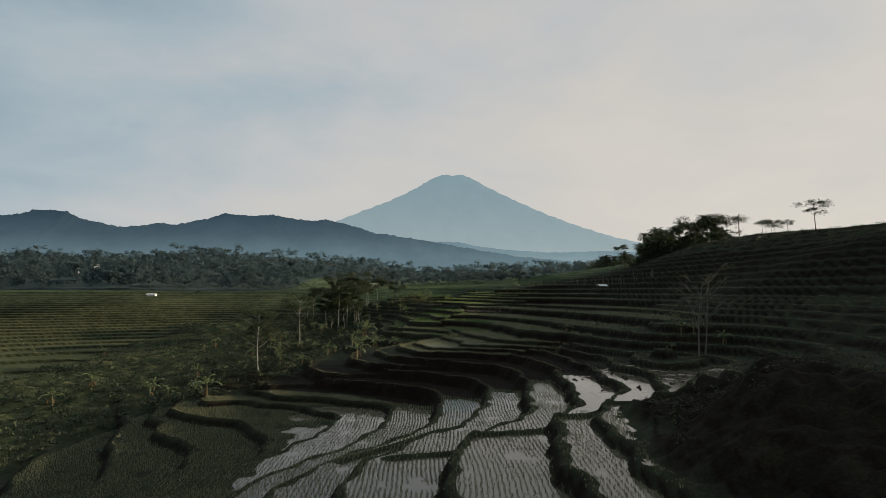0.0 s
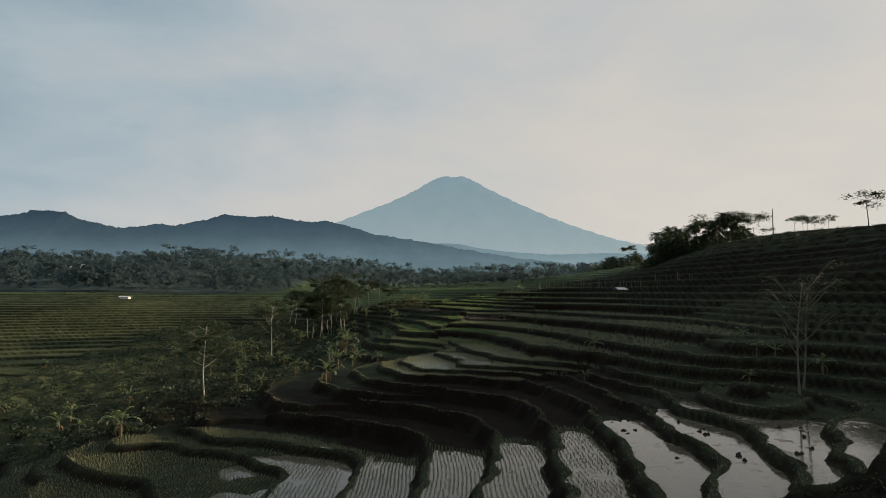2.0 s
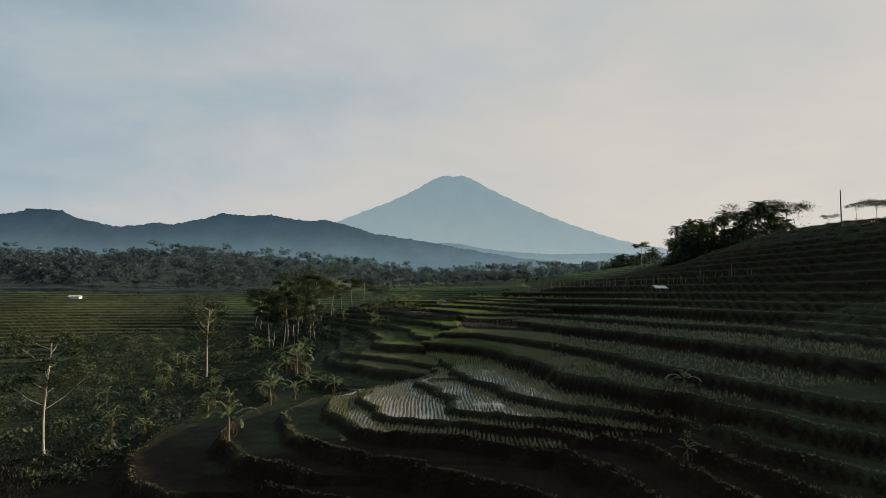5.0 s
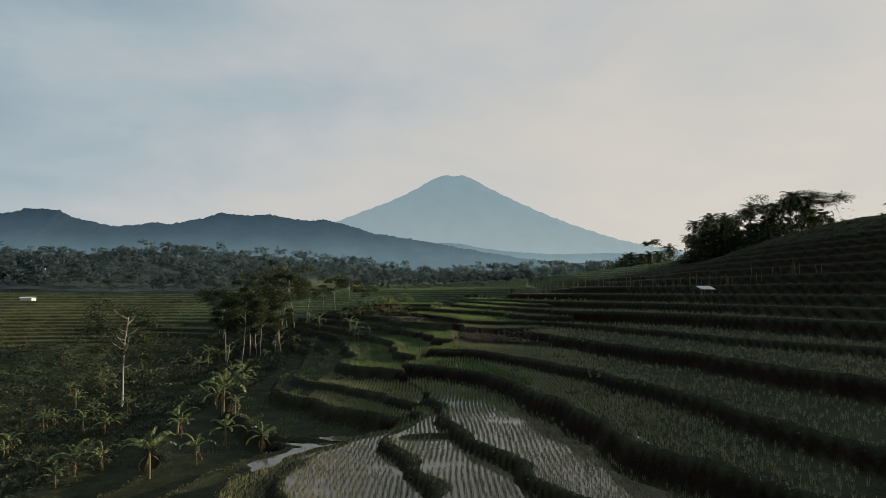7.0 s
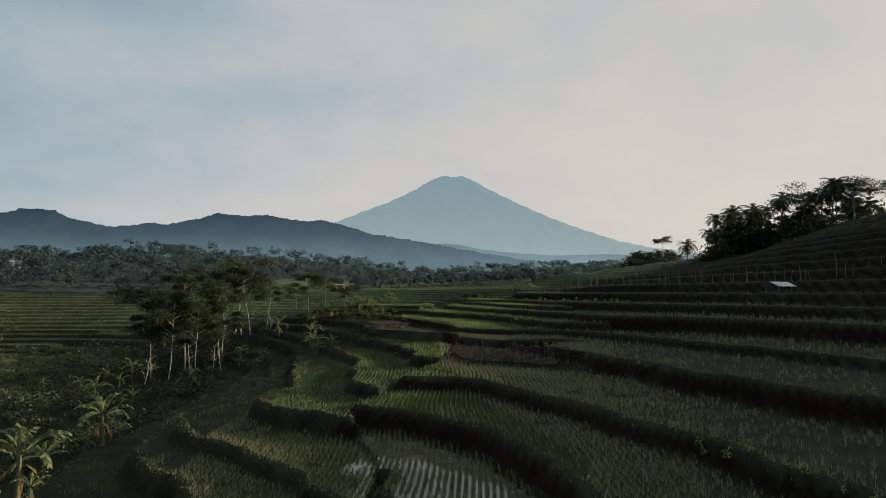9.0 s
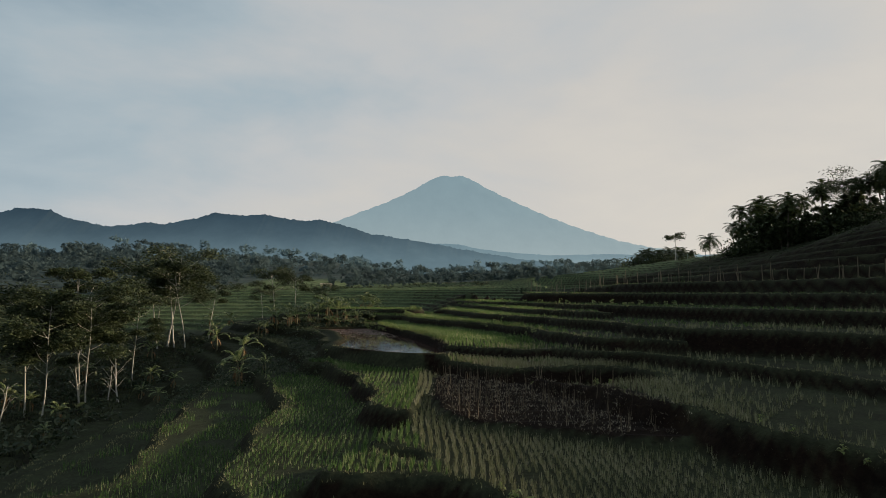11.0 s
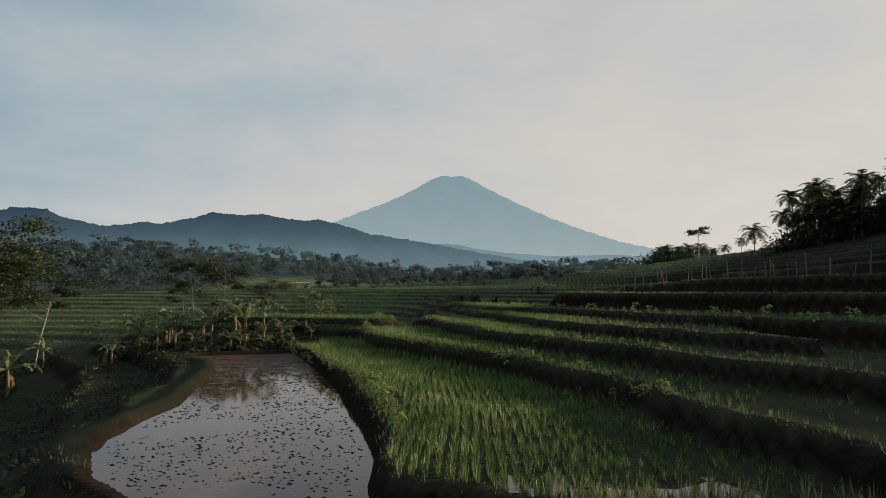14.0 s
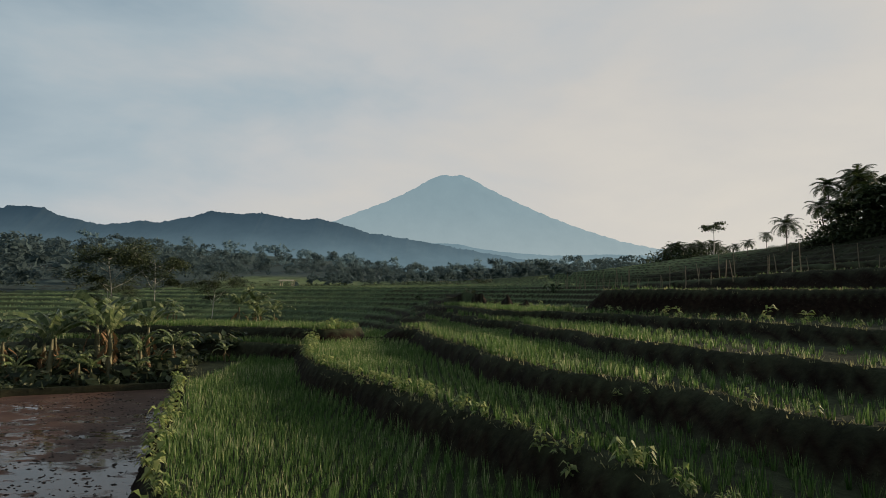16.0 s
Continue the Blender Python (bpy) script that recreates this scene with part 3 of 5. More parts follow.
def drained(x, y):
    """0 where a paddy stands under water, 1 where its mud lies dry."""
    room_left = np.full(np.shape(x), 99.0)
    def line(v, a, b):
        return np.interp(v, a, b)
    for room in (np.maximum(line(y, *HOLLOW_EDGE) - x, y - 75),
                 np.maximum(x - line(y, [97, 110, 121, 131, 138], [1.6, -0.6, 4, 5, 2]), 97 - y),
                 np.maximum(line(x, *HOLLOW_TOP) - y, y - 77),
                 np.maximum(x + 7, 68 - y),
                 np.maximum(line(y, [78, 95, 110, 140, 200], [11, 13, 12, 12, 14]) - x, 77 - y),
                 np.maximum(line(y, [81, 84, 88, 93, 97, 100, 103, 106, 108.6, 111], [12.8, 11.3, 10.8, 9.4, 8.5, 8.1, 7.3, 6, 2.6, -0.4]) - x, np.maximum(81 - y, y - 113)),
                 y - 18,
                 np.maximum.reduce([108 - y, y - 123, x - 14]),
                 np.maximum(135.5 - y, -3 - x),
                 np.maximum.reduce([x + 4, 73 - y, y - 90]),
                 np.maximum(x + 13 + 2.5 * wave(x, y, 6, 3), y - 70),
                 x + 37):
        room_left = np.minimum(room_left, room)
    return np.clip(0.4 - room_left / 1.6 + 0.3 * wave(x, y, 2.4, 10) + 0.15 * wave(x, y, 0.9, 4), 0, 1)


def land(x, y):
    """Height of the ground, the level of its step, the distance in from the step's lip, how much it is a bank, and the pond's distance."""
    x, y = np.asarray(x, float), np.asarray(y, float)
    def bent(u, v):
        """The land with the wander of hand-dug edges."""
        k = np.clip(1.25 - np.abs(u) / 45, 0.35, 1)
        return base(u + k * (0.28 * wave(u, v, 5.0, 1) + 0.06 * wave(u, v, 1.9, 2)) + 0.4 * (1 - k) * wave(u, v, 19, 4),
                    v + k * (0.28 * wave(u, v, 5.3, 5) + 0.06 * wave(u, v, 2.1, 7)) + 0.4 * (1 - k) * wave(u, v, 23, 9))
    b = bent(x, y)
    e = 0.4
    slope = np.hypot((bent(x + e, y) - b) / e, (bent(x, y + e) - b) / e).clip(0.04, 2)
    split = np.interp(y, [96, 100, 104, 110, 114, 121, 130, 138, 150, 165], [0, 1.6, 1.6, -0.6, 1.2, 4, 5, 3, -2, -12])
    zone = np.where(y < 72 + wave(x, y, 9, 3), 0, np.where((x < split) & (y > 96), 2, 1))
    zone = np.where((x < -55 + 4 * wave(x, y, 30, 2)) | ((y > 188 + 3 * wave(x, y, 25, 6)) & (x < 27 + 0.1 * (y - 188) + 2 * wave(x, y, 20, 3))), 3, zone)
    zone = np.where((zone == 1) & (y > 98) & (x > np.maximum(18.5, 18.5 + 0.35 * (y - 150)) + 0.5 * wave(x, y, 11, 7)), 4, zone)
    low, up = np.empty_like(b), np.empty_like(b)
    for n, table in enumerate((LEVELS_HOLLOW, LEVELS_SLOPE, LEVELS_NOSES, LEVELS_PLAIN, LEVELS_RIGHT)):
        i = np.clip(np.searchsorted(table, b, "right") - 1, 0, len(table) - 2)
        low, up = np.where(zone == n, table[i], low), np.where(zone == n, table[i + 1], up)
    lip = (b - low) / slope                      # metres in from this step's outer lip
    back = (up - b) / slope                      # metres to the foot of the next bank
    width = np.where(y > 182, 1.0, np.where(x < -50, 0.5, np.clip((up - low) * 0.72, 0.35, 0.9)))
    rise = np.clip(1 - back / width, 0, 1)
    rise = rise * rise * (3 - 2 * rise)
    z = low + (up - low) * rise
    bund = np.exp(-((lip - 0.2) / 0.2) ** 2) * np.where(y < 100, 0.12, 0.06) * np.clip(1 + 0.5 * wave(x, y, 2.3, 6), 0.3, 2)
    z = z + bund * (1 - rise) + 0.1 * drained(x, y) * np.clip(back / 0.3, 0, 1)
    bank = np.clip(rise * 4, 0, 1) * np.clip((1 - rise) * 4, 0, 1)
    # wild, uncut ground: the gully and the far country
    wild = np.clip((-x - 13 - 0.12 * np.abs(y - 120)) / 6, 0, 1) * np.clip((y - np.interp(x, *HOLLOW_TOP) + 1) / 5, 0, 1) * np.clip((172 - y) / 8, 0, 1) * np.clip((x + 75) / 10, 0, 1)
    wild = np.maximum(wild, np.clip((y - 400) / 40, 0, 1))
    wild = np.maximum(wild, np.clip((x - 62) / 8, 0, 1) * 0.6)
    mound = np.clip((x - np.interp(y, *HOLLOW_EDGE) - 0.4 - 0.5 * wave(x, y, 4.5, 3)) / 1.0, 0, 1) * np.clip((47 - y) / 4, 0, 1) * np.clip((np.interp(y, [20, 34, 40, 47], [24, 25, 29, 30]) - x) / 4, 0, 1)
    wild = np.maximum(wild, mound)
    rough = b + 0.25 * wave(x, y, 3.7, 8) + 0.15 * wave(x, y, 1.5, 9) + mound * (0.22 * wave(x, y, 7.5, 11) + 0.12 * wave(x, y, 1.1, 2))
    z = z * (1 - wild) + rough * wild
    for line in BUNDS:
        gap = off_line(x, y, line)
        z = z + 0.26 * np.clip(1 - gap / 0.55, 0, 1) * (1 - rise)
    plot = off_ring(x, y, STALK)
    near = np.clip((0.35 - plot) / 0.35, 0, 1)
    z = np.where(plot < 0.35, z * (1 - near) + np.maximum(z, STALK_Z + 0.05 * np.sin(y * 6.283)) * near, z)
    pond = off_ring(x, y, POND)
    near = np.clip((1.2 - pond) / 0.5, 0, 1)
    z = np.where(pond < 1.2, z * (1 - near) + np.maximum(z, POND_Z + 0.2) * near, z)
    z = np.where(pond < 0.25, POND_Z - 0.3 + (z - POND_Z + 0.3) * np.clip(pond / 0.25, 0, 1), z)
    return z, low, lip, bank, wild, pond, back


def steps(*spans):
    """Grid lines: (start, end, spacing) one after another."""
    out = []
    for a, b, d in spans:
        out += list(np.linspace(a, b, max(1, round((b - a) / d)), endpoint=False))
    return np.array(out + [spans[-1][1]])


def mesh_of(name, verts, faces, mats, index=None, smooth=False):
    """A mesh from arrays; faces are all of one size."""
    me = bpy.data.meshes.new(name)
    verts, faces = np.asarray(verts, np.float32), np.asarray(faces, np.int32)
    n = faces.shape[1]
    me.vertices.add(len(verts))
    me.vertices.foreach_set("co", verts.ravel())
    me.loops.add(faces.size)
    me.loops.foreach_set("vertex_index", faces.ravel())
    me.polygons.add(len(faces))
    me.polygons.foreach_set("loop_start", np.arange(0, faces.size, n, dtype=np.int32))
    if index is not None:
        me.polygons.foreach_set("material_index", np.asarray(index, np.int32))
    me.polygons.foreach_set("use_smooth", np.full(len(faces), smooth))
    for m in mats:
        me.materials.append(m)
    me.update(calc_edges=True)
    return me


GX = steps((-3500, -1200, 460), (-1200, -400, 80), (-400, -160, 16), (-160, -110, 1.6), (-110, -70, 1.2), (-70, -38, 0.8), (-38, -13, 0.36), (-13, 24, 0.23), (24, 34, 0.33), (34, 66, 0.5), (66, 100, 0.9), (100, 130, 2), (130, 400, 20),
           (400, 1200, 80), (1200, 3500, 460))
GY = steps((-400, -60, 60), (-60, 8, 4), (8, 17, 0.5), (17, 58, 0.25), (58, 172, 0.22), (172, 185, 0.32), (185, 260, 0.5), (260, 420, 1.6), (420, 700, 14), (700, 1600, 60), (1600, 4900, 300))
gx, gy = np.meshgrid(GX, GY)
gz, g_level, g_lip, g_bank, g_wild, g_pond, g_back = land(gx, gy)
nx, ny = len(GX), len(GY)
ids = np.arange(nx * ny).reshape(ny, nx)
quads = np.stack([ids[:-1, :-1], ids[:-1, 1:], ids[1:, 1:], ids[1:, :-1]], -1).reshape(-1, 4)


def mid(a):
    return ((a[:-1, :-1] + a[:-1, 1:] + a[1:, 1:] + a[1:, :-1]) / 4).ravel()


q_x, q_y = mid(gx), mid(gy)
hollow_edge = np.where(gy < 53, np.interp(gy, *HOLLOW_EDGE), 60)
# Banks take the near-black soil, which also carries their backlit shade.
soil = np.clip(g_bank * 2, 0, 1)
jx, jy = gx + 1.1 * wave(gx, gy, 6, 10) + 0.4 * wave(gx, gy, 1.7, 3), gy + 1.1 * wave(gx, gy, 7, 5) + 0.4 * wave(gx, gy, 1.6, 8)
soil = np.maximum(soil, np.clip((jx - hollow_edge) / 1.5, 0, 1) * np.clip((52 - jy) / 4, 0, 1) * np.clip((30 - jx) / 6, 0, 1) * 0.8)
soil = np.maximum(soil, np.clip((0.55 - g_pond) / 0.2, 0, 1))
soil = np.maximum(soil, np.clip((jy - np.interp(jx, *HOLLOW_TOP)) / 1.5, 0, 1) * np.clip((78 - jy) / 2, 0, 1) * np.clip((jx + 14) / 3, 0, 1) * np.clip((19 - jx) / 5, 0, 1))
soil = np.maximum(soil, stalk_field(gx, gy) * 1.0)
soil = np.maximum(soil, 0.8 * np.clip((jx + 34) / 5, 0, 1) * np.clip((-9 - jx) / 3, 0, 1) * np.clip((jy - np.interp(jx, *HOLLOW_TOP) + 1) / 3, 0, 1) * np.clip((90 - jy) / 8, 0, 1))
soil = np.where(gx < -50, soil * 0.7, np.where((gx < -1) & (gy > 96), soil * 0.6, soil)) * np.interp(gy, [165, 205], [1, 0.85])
meadow = np.maximum(np.clip(g_wild * 1.5, 0, 1), np.clip((-gx - 55) / 10, 0, 1)) * np.clip((60 - gx) / 8, 0, 1) * np.clip((250 - gy) / 30, 0, 1) * (1 - soil) * np.clip((-gx - 32 - 0.05 * (gy - 60)) / 20, 0, 1)
scrub = np.maximum(np.clip((-1.2 - gx) / 1.0, 0, 1) * np.clip((gy - 138) / 2, 0, 1) * np.clip((165 - gy) / 3, 0, 1) * np.clip((gx + 18) / 3, 0, 1), np.clip((gx - 40) / 12, 0, 1) * np.clip((340 - gy) / 60, 0, 1) * np.clip(1.15 - (gy - 200) / 400, 0, 1))
# Masks by distance for the haze-tinted field and woodland colours.
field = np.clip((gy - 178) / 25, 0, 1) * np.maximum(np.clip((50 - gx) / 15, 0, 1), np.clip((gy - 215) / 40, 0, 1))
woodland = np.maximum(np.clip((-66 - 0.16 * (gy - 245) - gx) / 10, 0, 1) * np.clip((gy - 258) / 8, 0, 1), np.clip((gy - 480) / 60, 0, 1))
ground_mesh = mesh_of("ground", np.stack([gx, gy, gz], -1).reshape(-1, 3), quads, [MAT_GROUND], None, True)
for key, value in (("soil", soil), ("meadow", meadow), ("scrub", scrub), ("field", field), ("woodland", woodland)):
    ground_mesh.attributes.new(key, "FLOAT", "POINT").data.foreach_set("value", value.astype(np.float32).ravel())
ground = new("ground", ground_mesh)
tagged(ground, "terraced rice hillside of dark earth banks and green treads", "ground", kind="structure")

# ---- standing water on the paddies, held in by their bunds ----
def water_sheet(name, pick, level, label, mat):
    f = quads[pick]
    used, inverse = np.unique(f, return_inverse=True)
    flat = np.stack([gx.ravel()[used], gy.ravel()[used], level.ravel()[used]], -1)
    ob = new(name, mesh_of(name, flat, inverse.reshape(f.shape), [mat], smooth=True))
    return tagged(ob, label, "water", kind="structure")


def worst(a, how):
    return how.reduce([a[:-1, :-1], a[:-1, 1:], a[1:, 1:], a[1:, :-1]]).ravel()


tread = (worst(g_lip, np.minimum) > 0.12) & (worst(g_wild, np.maximum) < 0.05) & (worst(g_pond, np.minimum) > 1.3)
tread &= (worst(g_level, np.maximum) - worst(g_level, np.minimum) < 0.01) & (worst(gz - g_level, np.minimum) < 0.045)
tread &= ~stalk_field(q_x, q_y)
tread &= mid(g_lip + g_back) > 1.3
tread &= (q_x > -37) & (q_x < 40) & (q_y > 16) & (q_y < 215)
water_sheet("paddy_water", tread, g_level + 0.04, "shallow muddy water standing between the rice", MAT_WATER)
water_sheet("pond_water", worst(g_pond, np.minimum) < 0.45, np.full_like(gz, POND_Z), "brown pond water under the hillside, mirroring the sky", MAT_POND)

# ---- distance: the volcano and the wooded ridge ----
def far_relief(name, ring, rough, mat, label, depth):
    """A mountain body: a crest line from (x, height) pairs at distance y, falling to the plain in front and behind."""
    y0, crest, foot = ring
    xs = np.linspace(crest[0][0], crest[-1][0], 640)
    hs = np.interp(xs, [c[0] for c in crest], [c[1] for c in crest])
    verts, rows = [], 27
    rs = np.random.RandomState(11)
    ph = rs.rand(40) * 6.283
    def fuzz(v, k):
        return sum(np.sin(v * k * (1 + 0.37 * i) + ph[i]) / (1 + 0.6 * i) for i in range(12))
    bumps = np.abs(rs.normal(0, 2.2 if y0 < 3000 else 1.0, len(xs)))              # trees and rocks along the crest
    for r in range(rows):
        u = r / (rows - 1) * 2 - 1                       # -1 front foot, 0 crest, 1 rear foot
        fall = (1 - abs(u)) ** 1.25
        gully = fuzz(xs + 300 * u, 0.02) * rough * (1 - abs(u)) * min(1, abs(u) * 3) * (1 if u > -0.02 else 0.55)
        crestline = (fuzz(xs, 0.05) * rough * 0.12 + bumps) * (1 - abs(u)) ** 3
        z = foot + (hs - foot) * fall + gully + crestline
        verts.append(np.stack([xs, np.full_like(xs, y0 + u * depth), np.maximum(z, foot - 5)], -1))
    v = np.array(verts)
    n = len(xs)
    i = np.arange(rows * n).reshape(rows, n)
    f = np.stack([i[:-1, :-1], i[:-1, 1:], i[1:, 1:], i[1:, :-1]], -1).reshape(-1, 4)
    return tagged(new(name, mesh_of(name, v.reshape(-1, 3), f, [mat], smooth=True)), label, "mountain", kind="structure")


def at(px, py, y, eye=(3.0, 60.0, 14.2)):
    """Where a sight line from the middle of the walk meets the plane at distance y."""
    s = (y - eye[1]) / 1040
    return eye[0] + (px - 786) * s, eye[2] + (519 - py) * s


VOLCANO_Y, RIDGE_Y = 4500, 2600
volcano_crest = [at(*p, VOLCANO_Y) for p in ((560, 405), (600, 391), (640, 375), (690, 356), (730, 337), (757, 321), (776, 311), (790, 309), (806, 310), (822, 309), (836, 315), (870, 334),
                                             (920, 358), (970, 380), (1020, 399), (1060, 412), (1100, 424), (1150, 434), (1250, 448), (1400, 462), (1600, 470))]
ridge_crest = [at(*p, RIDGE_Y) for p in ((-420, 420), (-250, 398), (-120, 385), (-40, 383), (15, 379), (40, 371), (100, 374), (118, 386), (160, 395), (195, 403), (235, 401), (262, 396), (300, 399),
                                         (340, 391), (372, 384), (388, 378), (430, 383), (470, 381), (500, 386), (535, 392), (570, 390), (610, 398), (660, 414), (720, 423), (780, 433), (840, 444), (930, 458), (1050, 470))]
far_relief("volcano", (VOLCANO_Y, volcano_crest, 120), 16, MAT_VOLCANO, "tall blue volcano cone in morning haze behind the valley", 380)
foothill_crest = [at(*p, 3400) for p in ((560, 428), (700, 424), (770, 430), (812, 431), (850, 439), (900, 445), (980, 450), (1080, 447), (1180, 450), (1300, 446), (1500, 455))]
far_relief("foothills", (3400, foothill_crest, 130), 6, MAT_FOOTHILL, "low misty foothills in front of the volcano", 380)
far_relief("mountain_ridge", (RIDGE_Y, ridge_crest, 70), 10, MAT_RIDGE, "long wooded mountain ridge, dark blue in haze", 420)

# ---- plant builders ----
rng = np.random.RandomState(21)


def ground_at(x, y):
    return land(np.atleast_1d(np.asarray(x, float)), np.atleast_1d(np.asarray(y, float)))[0]


def part(name, me, parent, label=""):
    """One mesh as a part of a thing."""
    ob = new(name, me)
    ob.parent = parent
    return tagged(ob, label)


def tube(points, radii, sides=7):
    """Vertices and quads of a tapered tube along points."""
    points = [Vector(p) for p in points]
    verts, faces = [], []
    for i, p in enumerate(points):
        way = (points[min(i + 1, len(points) - 1)] - points[max(i - 1, 0)]).normalized()
        u = way.orthogonal().normalized()
        w = way.cross(u)
        for k in range(sides):
            a = 6.2832 * k / sides
            verts.append(p + (u * math.cos(a) + w * math.sin(a)) * radii[i])
    for i in range(len(points) - 1):
        for k in range(sides):
            a, b = i * sides + k, i * sides + (k + 1) % sides
            faces.append((a, b, b + sides, a + sides))
    return verts, faces


class Soup:
    """Gathers vertices and quads of one mesh."""
    def __init__(self):
        self.verts, self.faces = [], []

    def add(self, verts, faces):
        n = len(self.verts)
        self.verts += [tuple(v) for v in verts]
        self.faces += [tuple(i + n for i in f) for f in faces]

    def mesh(self, name, mat, smooth=True):
        return mesh_of(name, np.array(self.verts), np.array(self.faces), [mat], smooth=smooth)


def blades(spots, height, width, count, lean, seed, spread=0.06):
    """Upright tapered blades in tufts at spots (n x 3); heights per tuft. Returns vertices and triangles."""
    r = np.random.RandomState(seed)
    n = len(spots)
    p = np.repeat(spots, count, 0)
    h = np.repeat(np.broadcast_to(height, (n,)), count) * r.uniform(0.6, 1.15, n * count)
    a = r.uniform(0, 6.283, n * count)
    l = r.uniform(0.15, 1.0, n * count) * lean
    b = a + r.uniform(-0.6, 0.6, n * count) + 1.57
    w = width * r.uniform(0.7, 1.3, n * count)
    root = p + np.stack([np.cos(a), np.sin(a), np.zeros_like(a)], 1) * spread * r.uniform(0.2, 1, (n * count, 1))
    side = np.stack([np.cos(b), np.sin(b), np.zeros_like(a)], 1) * w[:, None] / 2
    tip = root + np.stack([np.cos(a) * l * h, np.sin(a) * l * h, h * np.sqrt(np.clip(1 - (l * 0.8) ** 2, 0.2, 1))], 1)
    v = np.stack([root - side, root + side, tip], 1).reshape(-1, 3)
    return v, np.arange(len(v)).reshape(-1, 3)


def leaf_quads(centres, size, seed, flat=0.5):
    """Small kite-shaped leaves at centres, turned at random, more level as flat nears 1."""
    r = np.random.RandomState(seed)
    n = len(centres)
    d = r.normal(size=(n, 3))
    d[:, 2] *= 1 - flat
    d /= np.linalg.norm(d, axis=1)[:, None] + 1e-9
    e = np.cross(d, r.normal(size=(n, 3)) * np.array([0.3, 0.3, 1.0]) + np.array([0, 0, flat]))
    e /= np.linalg.norm(e, axis=1)[:, None] + 1e-9
    s = (np.broadcast_to(size, (n,)) * r.uniform(0.6, 1.3, n))[:, None]
    v = np.stack([centres - d * s, centres + e * s * 0.45, centres + d * s, centres - e * s * 0.45], 1)
    v[:, 2, 2] -= s[:, 0] * 0.15
    return v.reshape(-1, 3), np.arange(n * 4).reshape(-1, 4)


def albizia(name, height, seed, bark, leaf, crowns=9, reach=0.36, base_at=0.45, leaf_size=0.16, density=230, flat_top=0.5, forks=3, lean=0.06, thick=1.0):
    """A tall pale tree: a forked, slightly crooked trunk, spreading limbs and layered, airy plates of fine leaves."""
    r = np.random.RandomState(seed)
    wood, green = Soup(), []
    top = Vector((r.uniform(-lean, lean) * height, r.uniform(-lean, lean) * height, height * 0.80))
    trunk = []
    for i in range(8):
        u = i / 7
        trunk.append(Vector((top.x * u + 0.012 * height * math.sin(u * 5 + seed), top.y * u + 0.012 * height * math.cos(u * 4 + seed), top.z * u)))
    r0 = (height * 0.009 + 0.02) * thick
    wood.add(*tube(trunk, [r0 * (1.3 if i == 0 else 1 - 0.62 * i / 7) for i in range(8)], 8))
    for c in range(crowns):
        u = base_at + (0.98 - base_at) * (c + r.uniform(0, 0.8)) / crowns
        k = min(6, int(u * 7))
        start = trunk[k].lerp(trunk[k + 1], u * 7 - k)
        a = c * 2.4 + r.uniform(-0.5, 0.5)
        far = height * reach * r.uniform(0.4, 1.0) * (1.0 if flat_top > 0.6 else (1.1 - 0.5 * (u - base_at) / (1 - base_at)))
        end = start + Vector((math.cos(a) * far, math.sin(a) * far, far * (r.uniform(0.35, 0.75) if flat_top > 0.6 else r.uniform(0.6, 1.5)) + height * 0.10 * flat_top * (1 - u)))
        end.z = min(end.z, height * r.uniform(0.8, 1.0))
        mid_way = start.lerp(end, 0.5) + Vector((0, 0, -far * 0.10))
        wood.add(*tube([start, mid_way, end], [r0 * 0.34, r0 * 0.22, r0 * 0.08], 5))
        for f in range(forks):
            b = a + r.uniform(-1.0, 1.0)
            tip = end + Vector((math.cos(b), math.sin(b), r.uniform(-0.05, 0.35))) * far * r.uniform(0.25, 0.5)
            wood.add(*tube([mid_way.lerp(end, 0.6), end.lerp(tip, 0.5) + Vector((0, 0, 0.05 * far)), tip], [r0 * 0.17, r0 * 0.12, r0 * 0.05], 4))
            n = int(density * r.uniform(0.6, 1.2))
            q = np.clip(r.normal(size=(n, 3)), -1.9, 1.9) * np.array([far * 0.28, far * 0.28, far * (0.11 if flat_top > 0.6 else 0.14)])
            q[:, 2] -= 0.12 * (q[:, 0] ** 2 + q[:, 1] ** 2) / max(far * 0.3, 0.1)
            green.append(np.array(tip) * 0.65 + np.array(end) * 0.35 + q)
    tree = new(name)
    part("trunk", wood.mesh("trunk", bark), tree, "pale slender forked trunk" if bark == MAT_BARK else "")
    v, f = leaf_quads(np.concatenate(green), leaf_size, seed + 1, 0.6)
    part("crown", mesh_of("crown", v, f, [leaf]), tree)
    return tree


